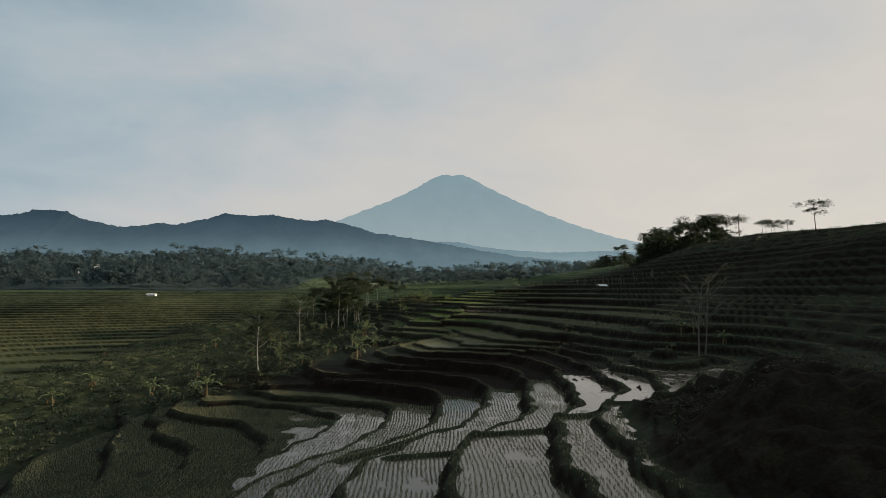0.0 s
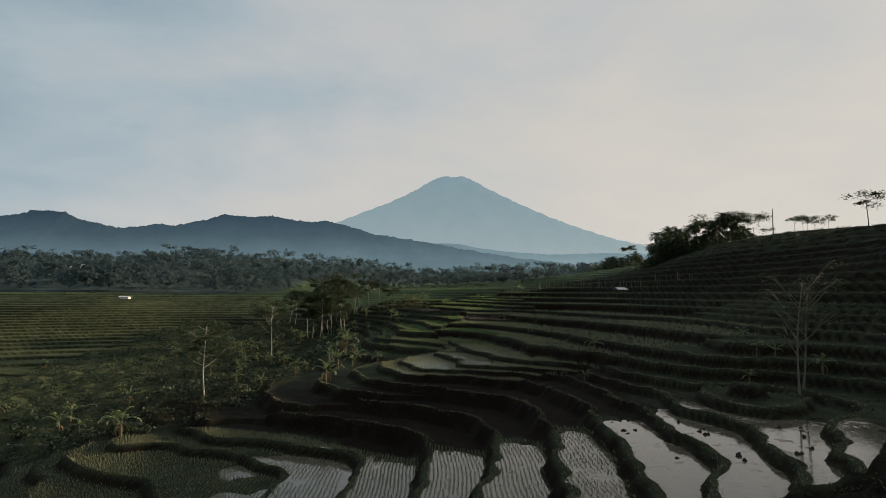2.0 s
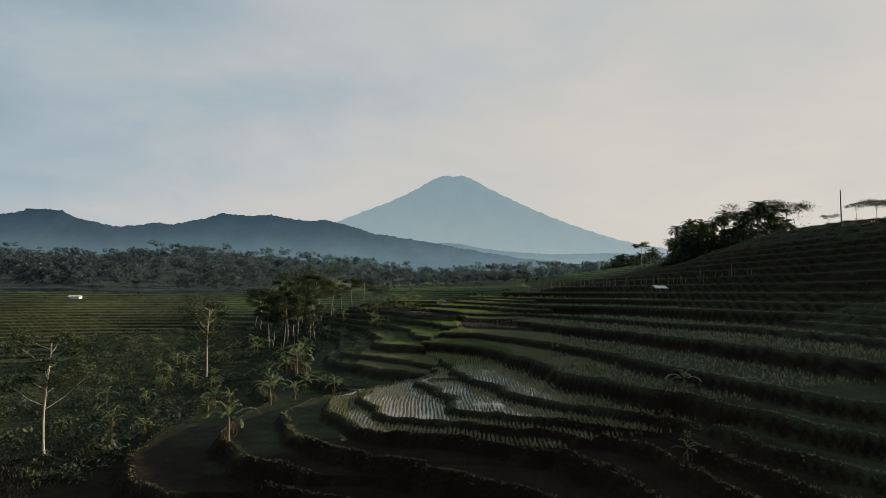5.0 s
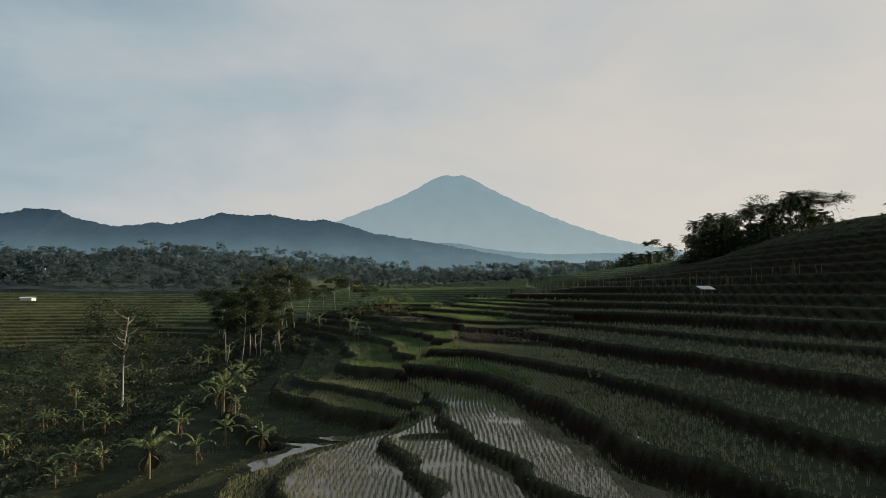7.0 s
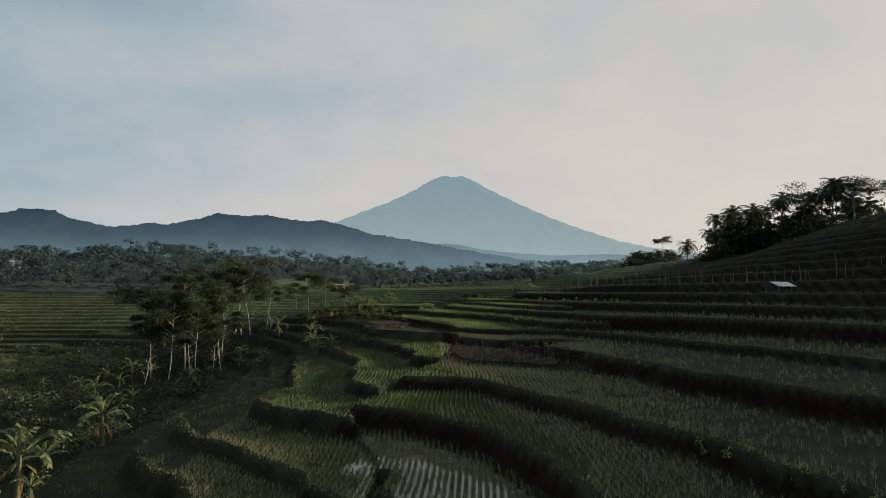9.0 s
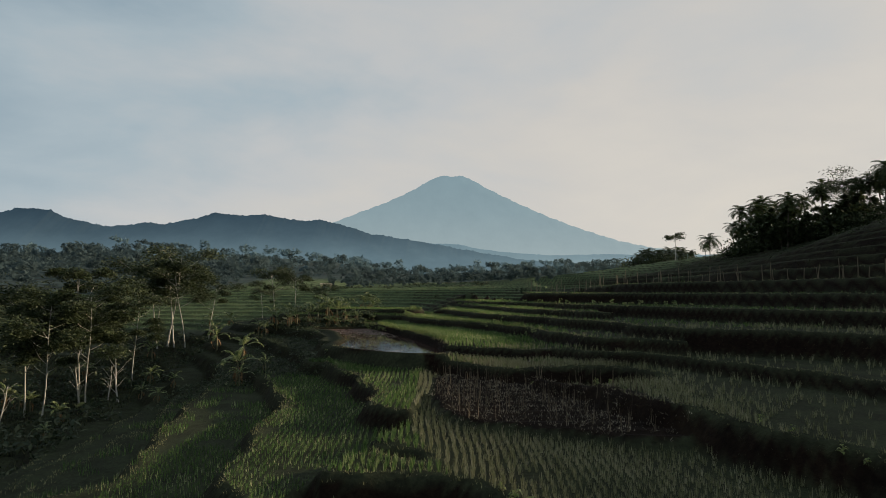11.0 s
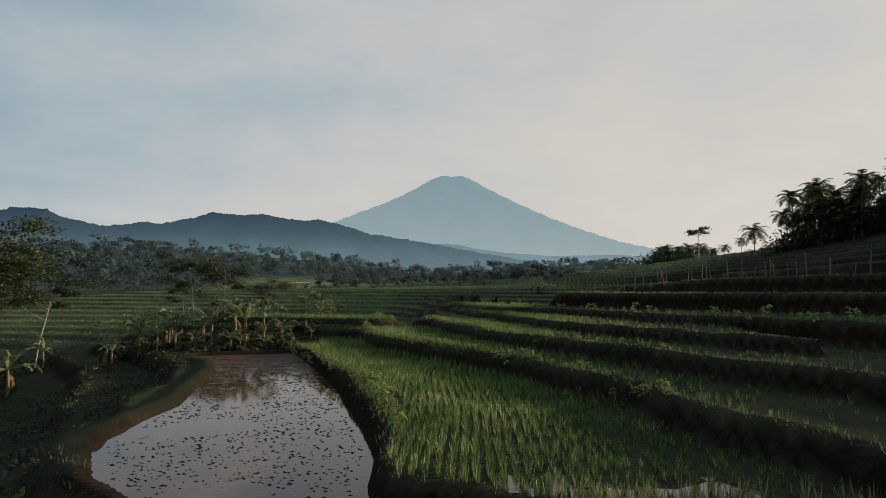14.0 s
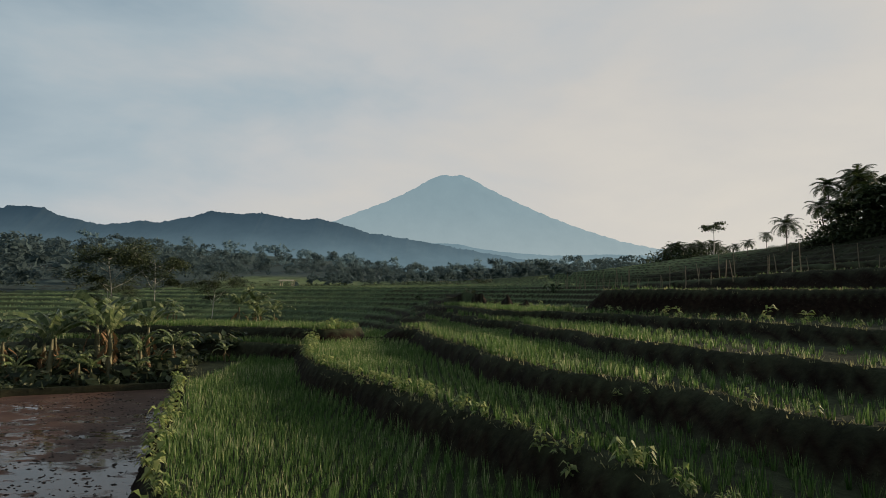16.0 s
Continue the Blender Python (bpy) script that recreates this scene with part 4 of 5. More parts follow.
def palm(name, height, seed, fronds=20, length=2.8):
    """A coconut palm: a thin leaning trunk and arching feathered fronds."""
    r = np.random.RandomState(seed)
    tree = new(name)
    lean = Vector((r.uniform(-0.1, 0.1), r.uniform(-0.1, 0.1), 0)) * height
    pts = [lean * (i / 6) ** 1.6 + Vector((0, 0, height * i / 6)) for i in range(7)]
    soup = Soup()
    soup.add(*tube(pts, [0.2, 0.15, 0.13, 0.12, 0.11, 0.11, 0.13], 8))
    part("trunk", soup.mesh("trunk", MAT_DARKBARK), tree)
    verts = []
    for k in range(fronds):
        a = k * 2.399 + r.uniform(-0.2, 0.2)
        up = 1.05 - 1.55 * (k / fronds) + r.uniform(-0.15, 0.15)
        n = 18
        spine = []
        p, e = pts[-1].copy(), up
        for i in range(n):
            spine.append(p.copy())
            p = p + Vector((math.cos(a) * math.cos(e), math.sin(a) * math.cos(e), math.sin(e))) * length / n
            e -= 0.05 + 0.0045 * i
        for i in range(1, n):
            way = (spine[i] - spine[i - 1]).normalized()
            out = way.cross(Vector((0, 0, 1))).normalized()
            size = length * 0.2 * math.sin(min(1, (i + 2) / n) * 2.6) + 0.1
            for s in (-1, 1):
                tip = spine[i] + out * s * size + way * size * 0.5 + Vector((0, 0, -size * r.uniform(0.1, 0.4)))
                verts += [spine[i], spine[i] + way * 0.18, tip + way * 0.08, tip]
    v = np.array([tuple(q) for q in verts])
    part("crown", mesh_of("crown", v, np.arange(len(v)).reshape(-1, 4), [MAT_PALM]), tree)
    return tree


def banana_leaf(length, width, rise, seed, torn=0.5):
    """One arching banana leaf along +x: a stalk and midrib, and a blade that wind has torn into drooping strips."""
    r = np.random.RandomState(seed)
    n = 16
    p, e, spine = Vector((0, 0, 0)), rise, []
    for i in range(n + 1):
        spine.append((p.copy(), e))
        p = p + Vector((math.cos(e), 0, math.sin(e))) * length / n
        e -= 0.035 + 0.2 * i / n
    verts, faces = [], []
    for side in (-1, 1):
        droop, gap = r.uniform(0.3, 0.6), 0.0
        for i in range(n):
            u = i / n
            w = width * 0.5 * (0.05 if u < 0.15 else max(0.12, math.sin(min(1, (u - 0.1) / 0.9) * 3.0) ** 0.6))
            if r.rand() < torn * 0.5:
                droop, gap = r.uniform(0.2, 0.4 + 0.9 * torn), r.uniform(0.1, 0.5) * torn
            else:
                gap = 0.0
            a, b = spine[i][0], spine[i + 1][0]
            way = (b - a)
            reach = w * (1 - 0.35 * torn * r.rand())
            out = Vector((0.25 * reach, side * reach * math.cos(droop), -reach * math.sin(droop)))
            k = len(verts)
            verts += [a, b, b + out - way * gap, a + out]
            faces.append((k, k + 1, k + 2, k + 3) if side > 0 else (k, k + 3, k + 2, k + 1))
    return verts, faces


def banana(name, height, seed, leaves=8, dead=2, spread=1.0):
    """A banana plant: a sheathed stem, broad arching tattered leaves, and a few brown ones hanging."""
    r = np.random.RandomState(seed)
    plant = new(name)
    stem_h = height * 0.5
    soup = Soup()
    soup.add(*tube([(0, 0, -0.1), (0.02, 0, stem_h * 0.4), (0.05, 0.02, stem_h * 0.8), (0.06, 0.03, stem_h * 1.05)], [0.12, 0.10, 0.08, 0.045], 8))
    part("stem", soup.mesh("stem", MAT_STEM), plant)
    for k in range(leaves + dead):
        gone = k >= leaves
        a = k * 2.4 + r.uniform(-0.4, 0.4)
        rise = r.uniform(-0.8, -0.2) if gone else 1.52 - 1.0 * spread * (k / leaves) + r.uniform(-0.2, 0.2)
        size = height * r.uniform(0.45, 0.8) * (0.6 if gone else 1)
        s = Soup()
        s.add(*banana_leaf(size, height * (0.10 if gone else r.uniform(0.12, 0.19)), rise, seed * 31 + k, 1.0 if gone else r.uniform(0.3, 1.0)))
        leaf = part("leaf", s.mesh("leaf", MAT_DRY if gone else MAT_BANANA), plant, "brown hanging dead leaf" if gone else "")
        leaf.matrix_basis = pose(0.05, 0.02, stem_h * (0.9 if gone else 0.98), 0, 0, math.degrees(a))
    return plant


def set_on(ob, x, y, turn=0.0, scale=1.0, sink=0.05, z=None):
    """The pose that stands a thing on the ground."""
    z = float(ground_at(x, y)[0]) if z is None else z
    return Matrix.Translation((x, y, z - sink)) @ Matrix.Rotation(radians(turn), 4, "Z") @ Matrix.Diagonal((scale, scale, scale, 1))


def plant_all(kinds, spots, label, category, group, sizes=(0.85, 1.15), seed=1):
    """Stands copies of the kinds on the spots; each kind's first copy is the kind itself."""
    r = np.random.RandomState(seed)
    for i, spot in enumerate(spots):
        k = kinds[i % len(kinds)]
        s = spot[2] if len(spot) > 2 else r.uniform(*sizes)
        m = set_on(k, spot[0], spot[1], r.uniform(0, 360), s)
        if k.name in planted:
            ob = copy_thing(k, m)
        else:
            ob = k
            planted.add(k.name)
        todo.append((ob, m))
        tagged(ob, label, category, group)


planted = set()
todo = []      # poses are set once all copies are made

# ---- trees of the gully and the valley ----
pale = [albizia("albizia_tree", 10.0, s, MAT_BARK, MAT_LEAF, crowns=13, base_at=0.4, density=170, leaf_size=0.13, reach=0.27, flat_top=0.65, thick=0.8) for s in (3, 8)]
for ob, (x, y, h) in zip(pale, ((-25.9, 83.6, 0.98), (-28.6, 118.4, 1.12))):
    tagged(ob, "slender tree with pale forked trunk and flat crown in gully", "tree", "gully trees")
    todo.append((ob, set_on(ob, x, y, 40, h)))
dense = [albizia("albizia_tree", 12.5, s, MAT_BARK, MAT_LEAF, crowns=14, base_at=0.35, thick=0.52, density=380, leaf_size=0.14, reach=0.23, flat_top=0.7) for s in (14, 23, 35)]
plant_all(dense, [(-29, 147, 0.95), (-26.5, 150, 1.1), (-23.5, 146.5, 0.9), (-22.5, 151.5, 0.78), (-25.5, 144, 0.85)],
          "leafy tree with pale trunk in a dense clump by the gully", "tree", "clump of trees", seed=4)
slim = [albizia("albizia_tree", 12.0, s, MAT_BARK, MAT_LEAF, crowns=10, base_at=0.55, density=260, leaf_size=0.15, reach=0.30, lean=0.12, flat_top=0.8, thick=0.68) for s in (41, 57)]
plant_all(slim, [(-27.6, 166.8, 0.98), (-25.7, 165.2, 1.05), (-24.3, 163.8, 0.9), (-23.1, 163.3, 0.82), (-28.8, 169.5, 0.7), (-21.5, 166, 0.6), (-36.5, 166, 0.6), (-39, 171, 0.7)],
          "tall thin tree with a bare pale trunk and high spreading crown", "tree", "row of thin trees", seed=6)
plant_all(slim[:1], [(-18, 192, 0.74), (-20.6, 190, 0.8), (-15.5, 197, 0.55), (-24.5, 196, 0.5)], "slim pale tree among the fields", "tree", "field trees", seed=7)

# ---- nearly bare tree over the wet paddies ----
bare = [albizia("bare_tree", 8.8, s, MAT_GREYBARK, MAT_LEAF, crowns=11, base_at=0.3, density=7, leaf_size=0.11, reach=0.26, lean=0.1, forks=6, thick=0.75) for s in (61, 66)]
for ob, (x, y, h) in zip(bare, ((24.0, 55.5, 1.0), (25.4, 57.5, 1.05))):
    tagged(ob, "nearly leafless thin grey-brown tree on the terrace bank", "tree", "bare trees")
    todo.append((ob, set_on(ob, x, y, 75, h)))

shrub = [albizia("bare_shrub", 3.4, s, MAT_BARK, MAT_LEAF, crowns=7, base_at=0.12, density=3, leaf_size=0.1, reach=0.3, lean=0.12, forks=3, thick=1.1) for s in (44, 48)]
plant_all(shrub, [(-20.2, 145, 1.3), (-21.2, 145.4, 1.0), (-24.4, 146.8, 1.25), (-26.5, 141, 1.0)], "leafless pale forked shrub at the gully edge", "shrub", "bare shrubs", seed=20)

# ---- the hilltop: palms, umbrella trees and thicket ----
palms = [palm("coconut_palm", h, s, 22, 3.3) for h, s in ((9.0, 5), (7.5, 9), (10.5, 12))]
plant_all(palms, [(91, 262), (93, 252), (96, 244), (89, 252), (99, 236), (93, 232), (102, 226), (104, 240), (89, 240), (98, 254), (101, 217), (97, 219), (105, 229), (89, 260, 1.05), (92, 257, 1.1), (94, 248, 1.15), (92, 243, 1.1), (96, 238, 1.2), (99, 229, 1.15), (91, 268, 1.1), (93.8, 270, 1.2), (99, 270, 1.3), (105, 270, 1.45), (97, 264, 1.25)],
          "coconut palm on the wooded hilltop", "palm", "hilltop palms", (0.95, 1.15), seed=9)
low_palms = [palm("coconut_palm", h, s, 24, 3.9) for h, s in ((7.5, 25), (6.5, 29))]
plant_all(low_palms, [(87, 300, 0.5), (90.4, 300, 0.6), (95.8, 300, 0.6), (83.7, 270, 0.98), (112, 398, 1.1), (118, 402, 1.25), (124, 405, 1.3), (129, 400, 1.2), (107, 396, 1.0), (134, 404, 1.1), (115, 395, 1.0), (121, 398, 1.15), (110, 400, 1.2), (116, 404, 1.0), (126, 399, 1.2), (104, 393, 0.9)],
          "coconut palm beyond the hill's shoulder", "palm", "distant palms", seed=10)
umbrella = [albizia("umbrella_tree", 10.0, s, MAT_DARKBARK, MAT_LEAF, crowns=11, base_at=0.62, density=85, leaf_size=0.2, reach=0.42, flat_top=0.9) for s in (71, 77)]
plant_all(umbrella, [(103, 222, 1.3), (99, 226, 1.35), (96, 230, 1.25), (105.5, 218, 1.25)], "flat-topped tree with dark airy crown on the hilltop", "tree", "hilltop trees", seed=11)
plant_all(umbrella, [(84, 152, 0.44), (90, 160, 0.46), (81, 143, 0.34), (79, 158, 0.3), (93, 170, 0.46), (86, 146, 0.4)], "umbrella-shaped tree on the bare hill crest", "tree", "crest trees", seed=12)
lone = albizia("umbrella_tree", 11.5, 88, MAT_BARK, MAT_LEAF, crowns=5, base_at=0.84, density=55, leaf_size=0.42, reach=0.34, flat_top=1.0, thick=1.5)
sentinel = albizia("umbrella_tree", 7.4, 84, MAT_DARKBARK, MAT_LEAF, crowns=9, base_at=0.5, density=45, leaf_size=0.2, reach=0.38, flat_top=0.7, thick=1.2)
tagged(sentinel, "single tree with thin layered crown plates on the hill crest", "tree")
todo.append((sentinel, set_on(sentinel, 80.5, 126.3, 30, 1.0)))
tagged(lone, "lone tall tree with a flat slanting crown, far beyond the fields", "tree")
todo.append((lone, set_on(lone, 110, 362, 20, 1.12)))

broad = [albizia("broadleaf_tree", 9.5, s, MAT_DARKBARK, MAT_LEAF, crowns=20, base_at=0.15, density=95, leaf_size=0.33, reach=0.26, flat_top=0.0) for s in (91, 95)]
plant_all(broad, [(89, 259, 0.9), (91, 246), (94, 240), (90, 234), (96, 228), (100, 232), (95, 250), (101, 218), (105, 224), (91, 256, 1.1), (92, 252, 1.15), (89, 249, 1.1), (104, 233), (100, 244), (92, 228, 0.8), (88, 241, 0.8), (103, 214, 0.7)],
          "dense dark broadleaf tree in the hilltop thicket", "tree", "hilltop thicket trees", (0.8, 1.05), seed=19)

# ---- bananas ----
bananas = [banana("banana_plant", 3.2, 5, 8, 3), banana("banana_plant", 2.8, 6, 7, 3, 1.2), banana("banana_plant", 3.5, 7, 9, 3, 0.9), banana("banana_plant", 2.4, 8, 6, 1, 1.1), banana("banana_plant", 3.0, 12, 8, 4, 1.3)]
plant_all(bananas, [(-27.4, 69.5, 0.9), (-35.2, 85.5, 0.8), (-30.3, 73.6, 0.7), (-39.5, 81.7, 0.9), (-50.9, 86.5, 1.0), (-51.9, 79.6, 0.95), (-34.5, 75.2, 0.7), (-37.7, 77, 0.8), (-84.6, 123.2, 0.7), (-70, 123, 0.7),
                    (-51.4, 111), (-48.4, 120.6), (-48, 125.5), (-33.8, 119.7), (-29, 104, 0.7), (-56.8, 153, 0.7), (-68.4, 161.2, 0.7)],
          "banana plant with broad green leaves in the gully", "banana plant", "gully bananas", (0.75, 1.1), seed=13)
plant_all(bananas, [(-14.7, 112.9, 1.05), (-15.9, 109.9, 0.85), (-13.4, 104.5, 1.1), (-15.4, 101.4, 1.0), (-11, 98.6, 0.75), (-7.8, 95.8, 0.65), (-10.8, 93.6, 0.7), (-12.2, 91.1, 0.8), (-25.1, 106.7, 0.8), (-34.2, 125.5, 0.8),
                    (-18.1, 94.4, 0.7), (-17.2, 95.6, 0.65), (-29.6, 108.7, 0.65), (-29, 140.7, 0.75), (-19.8, 116.6, 0.5), (-11.3, 79, 0.9), (-12.1, 103.3, 0.6), (-14.6, 100.3, 0.55), (-17.9, 92.4, 0.6),
                    (-20.5, 86.9, 0.6), (-24.3, 89.2, 0.6), (-42.2, 139.3), (-32.6, 150), (-22, 130), (-38, 131), (-27, 133), (-30, 157), (-25, 160), (-21, 166), (-17.5, 158)],
          "banana plant with arching leaves on the gully side", "banana plant", "slope bananas", (0.7, 1.0), seed=14)
strew = np.random.RandomState(33)
plant_all(bananas, [(float(a), float(b)) for a, b in zip(strew.uniform(-46, -14, 56), strew.uniform(88, 150, 56))],
          "small banana plant scattered on the weedy gully floor", "banana plant", "scattered bananas", (0.3, 0.65), seed=21)
plant_all(bananas, [(-8.6, 138.2, 0.85), (-8.1, 137.2, 0.55), (-10.4, 144.6, 0.8), (-6.8, 138.6, 0.55)], "young bright green banana plant on a terrace lip", "banana plant", "lip bananas", seed=15)
upright = [banana("banana_plant", 3.6, 15, 8, 2, 0.62), banana("banana_plant", 3.1, 16, 7, 3, 0.75), banana("banana_plant", 2.6, 17, 7, 3, 0.9)]
plant_all(upright, [(-6.6, 164.3, 1.1), (-7.6, 165.2, 1.15), (-5.4, 164.6, 0.9), (-8.6, 163.6, 1.0), (-9.6, 164.8, 1.0), (-4.5, 165.4, 0.7), (-10.8, 163.4, 0.85), (-6, 166.2, 1.0), (-7.2, 163.2, 0.7), (-11.8, 164.6, 0.9),
                    (-12.9, 163, 0.85), (-5, 163.5, 0.55), (-8.2, 167, 1.0), (-14, 165, 0.9), (-9.2, 162.6, 0.6), (-10.2, 166.4, 0.9), (-6.4, 162.8, 0.5), (-13.5, 161, 0.75), (-11.4, 162.2, 0.6), (-12.2, 166, 0.9), (-14.8, 162.6, 0.8)], "banana plant in the thicket behind the pond", "banana plant", "pond bananas", (0.8, 1.15), seed=16)
plant_all(bananas, [(-4.3, 176, 0.95), (-3.3, 176.6, 0.8), (-5.2, 175.6, 0.9), (-4.6, 177.6, 0.85), (-3.8, 175, 0.7), (-8.4, 174, 0.55), (-4.8, 167, 0.5), (-2.8, 167, 0.3), (-12.5, 183, 0.8), (-26, 185), (-30, 188)], "banana plant clump among the far paddies", "banana plant", "field bananas", (0.8, 1.1), seed=17)
plant_all(bananas, [(15.9, 75.4, 0.5), (13.2, 68.5, 0.4), (25.8, 63.9, 0.5), (26.8, 63, 0.55), (26.7, 68, 0.5), (28.5, 60, 0.55), (23.4, 60.5, 0.45)], "dark banana plant on the shaded bank", "banana plant", "bank bananas", seed=18)
for ob, m in todo:
    ob.matrix_basis = m

# ---- rice, grass and weeds: what nobody could count ----
def stuff(name, v, f, mat, label, category):
    return tagged(new(name, mesh_of(name, v, f, [mat])), label, category, kind="stuff")


def rows_on(x0, x1, y0, y1, gap, turn, seed):
    """Hand-set rows of points over a stretch of the plan, with their land values."""
    r = np.random.RandomState(seed)
    gx_, gy_ = np.meshgrid(np.arange(x0, x1, gap), np.arange(y0, y1, gap * 0.9))
    x = gx_.ravel() + r.normal(0, gap * 0.10, gx_.size) + 0.12 * np.sin(gy_.ravel() * 0.5)
    y = gy_.ravel() + r.normal(0, gap * 0.16, gx_.size) + turn * gx_.ravel()
    if gap > 0.35:                               # far stands show no rows
        x, y = r.uniform(x0, x1, gx_.size), r.uniform(y0, y1, gx_.size)
    return x, y, land(x, y)


def rice(x0, x1, y0, y1, gap, height, seed, blades_each=6, turn=0.0, keep=None):
    x, y, (z, low, edge, bank, wild, pond, back) = rows_on(x0, x1, y0, y1, gap, turn, seed)
    ok = (edge > np.where(y > 96, 0.18, 0.32)) & (back > 0.35) & (wild < 0.05) & (pond > 0.5) & (z < low + 0.23)
    ok &= ~((x < -1.5) & (y > 138) & (y < 167))
    # Rice thins towards the hill; the bared mud stands in for hill shade.
    thin = np.clip((x - np.interp(y, [78, 110, 130, 136, 200], [10, 10.5, 9.5, 7, 13])) / 8, 0, np.interp(y, [98, 106], [0.78, 0.9]))
    ok &= (np.random.RandomState(seed + 5).rand(len(x)) > thin) | ((np.abs(low - 10.2) < 0.1) & (x < 15))
    patch = wave(x, y, 5.0, 11) + 0.7 * wave(x, y, 1.7, 12)
    ok &= (patch > np.where(y > 133, -2.6, -1.25))
    if keep is not None:
        ok &= keep(x, y, low)
    spots = np.stack([x, y, z], 1)[ok]
    tall = height(x, y)[ok] * (1 + 0.12 * patch[ok])
    return blades(spots, tall, (0.02 + 0.004 * np.clip((spots[:, 1] - 112) / 20, 0, 1)).repeat(blades_each) * gap / 0.25, blades_each, 0.36, seed, 0.05)


def wet_strip(x, y, low):
    return (((low < 5.7) & (low > 1.7)) | (y < 37.5)) & (y < np.interp(x, *HOLLOW_TOP) + 1) & (x < np.interp(y, *HOLLOW_EDGE))


near_v, near_f = rice(-13, 12, 76, 133, 0.25, lambda x, y: 0.27 + 0.15 * np.clip((y - 118) / 16, 0, 1), 31, 9, keep=lambda x, y, low: ~stalk_field(x, y) & ((low > 7.25) | (y > 96)) & (low > 5.0) & (np.abs(low - 10.2) > 0.1) & (x < np.interp(y, [80, 100, 120], [7, 9, 4])) & (x > 1.5 + 0.1 * (y - 110)))
nose_v, nose_f = rice(-13, 6, 96, 141, 0.25, lambda x, y: np.full_like(x, 0.3), 37, 3, keep=lambda x, y, low: (x < 1.5 + 0.1 * (y - 110)) & (wave(x, y, 2.6, 4) > 0.35) & (x < -5))
inner_v, inner_f = rice(-5, 6, 98, 141, 0.24, lambda x, y: np.full_like(x, 0.22), 38, 5, keep=lambda x, y, low: x < 1.5 + 0.1 * (y - 110))
stuff("inner_terrace_rice", inner_v, inner_f, MAT_RICE, "green rice in rows on the curving terraces", "rice")
stuff("terrace_rice", nose_v, nose_f, MAT_RICE, "sparse pale rice on the rounded terraces over the gully", "rice")
# Shorter rice uphill, again in place of the hill's shade.
full_v, full_f = rice(-13, 34, 133, 186, 0.235, lambda x, y: (0.26 + 0.05 * np.clip((y - 133) / 6, 0, 1)) * (1 - 0.45 * np.clip((x - np.interp(y, [133, 160, 186], [7, 9, 15])) / 8, 0, 1)), 36, 12, keep=lambda x, y, low: low > 9)
stuff("rice_stand", full_v, full_f, MAT_RICE, "thick deep green rice on the terraces beside the pond", "rice")
wet_v, wet_f = rice(-7, 34, 73, 135, 0.25, lambda x, y: 0.27 + 0.07 * np.clip((y - 112) / 10, 0, 1), 35, 9, keep=lambda x, y, low: ~stalk_field(x, y) & (((low < 7.25) & (low > 5.8)) | (x > np.interp(y, [80, 100, 120], [7, 9, 4])) | (np.abs(low - 10.2) < 0.1)))
stuff("rice_transplants", wet_v, wet_f, MAT_YOUNG, "thin pale rice transplants in rows in shining water", "rice")
stuff("rice_plants", near_v, near_f, MAT_RICE, "bright green young rice standing in water in rows", "rice")
low_v, low_f = rice(-36, 23, 20, 71, 0.25, lambda x, y: 0.18 + 0.1 * np.clip((3 - x) / 10, 0, 1), 32, 8, keep=wet_strip)
old_v, old_f = rice(-37, -6, 34, 71, 0.3, lambda x, y: np.full_like(x, 0.2), 39, 7, keep=lambda x, y, low: (low < 1.7) & (y < np.interp(x, *HOLLOW_TOP)))
stuff("thick_rice", old_v, old_f, MAT_YOUNG, "olive rice in dense rows on the low curved paddies", "rice")
stuff("rice_seedlings", low_v, low_f, MAT_YOUNG, "sparse rice seedlings set in rows in muddy water", "rice")
far_v, far_f = rice(-60, 50, 186, 300, 0.62, lambda x, y: np.full_like(x, 0.32), 33, 5)
side_v, side_f = rice(34, 48, 60, 186, 0.4, lambda x, y: np.full_like(x, 0.26), 34, 4, keep=lambda x, y, low: low < 14.4)
stuff("rice_crop", np.concatenate([far_v, side_v]), np.concatenate([far_f, side_f + len(far_v)]), MAT_FARRICE, "green rice crop on the farther terraces", "rice")


def bank_grass(pick, most, height, seed, count=5, width=0.03, stray=0.15):
    """Grass tufts on the banks and bunds."""
    idx = np.flatnonzero(pick.ravel())
    r = np.random.RandomState(seed)
    idx = r.choice(idx, min(most, len(idx)), replace=False)
    x, y = gx.ravel()[idx] + r.uniform(-stray, stray, len(idx)), gy.ravel()[idx] + r.uniform(-stray, stray, len(idx))
    z = ground_at(x, y) - 0.03
    return blades(np.stack([x, y, z], 1), height * r.uniform(0.5, 1.4, len(idx)), width, count, 0.9, seed, 0.14)


close = (gx > -30) & (gx < 45) & (gy > 22) & (gy < 190) & (g_wild < 0.3) & (g_pond > 0.3)
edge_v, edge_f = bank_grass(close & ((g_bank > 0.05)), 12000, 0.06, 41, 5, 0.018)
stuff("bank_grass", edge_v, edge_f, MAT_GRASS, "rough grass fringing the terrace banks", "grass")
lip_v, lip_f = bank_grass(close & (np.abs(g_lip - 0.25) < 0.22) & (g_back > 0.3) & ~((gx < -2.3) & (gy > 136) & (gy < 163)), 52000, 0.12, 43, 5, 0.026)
stuff("lip_grass", lip_v, lip_f, MAT_LIPGRASS, "short grass on the terrace lips, rim light put into its pale colour", "grass")
plain = (gx > -165) & (gx < -46) & (gy > 105) & (gy < 222) & (g_wild < 0.3) & (np.abs(g_lip - 0.3) < 0.35)
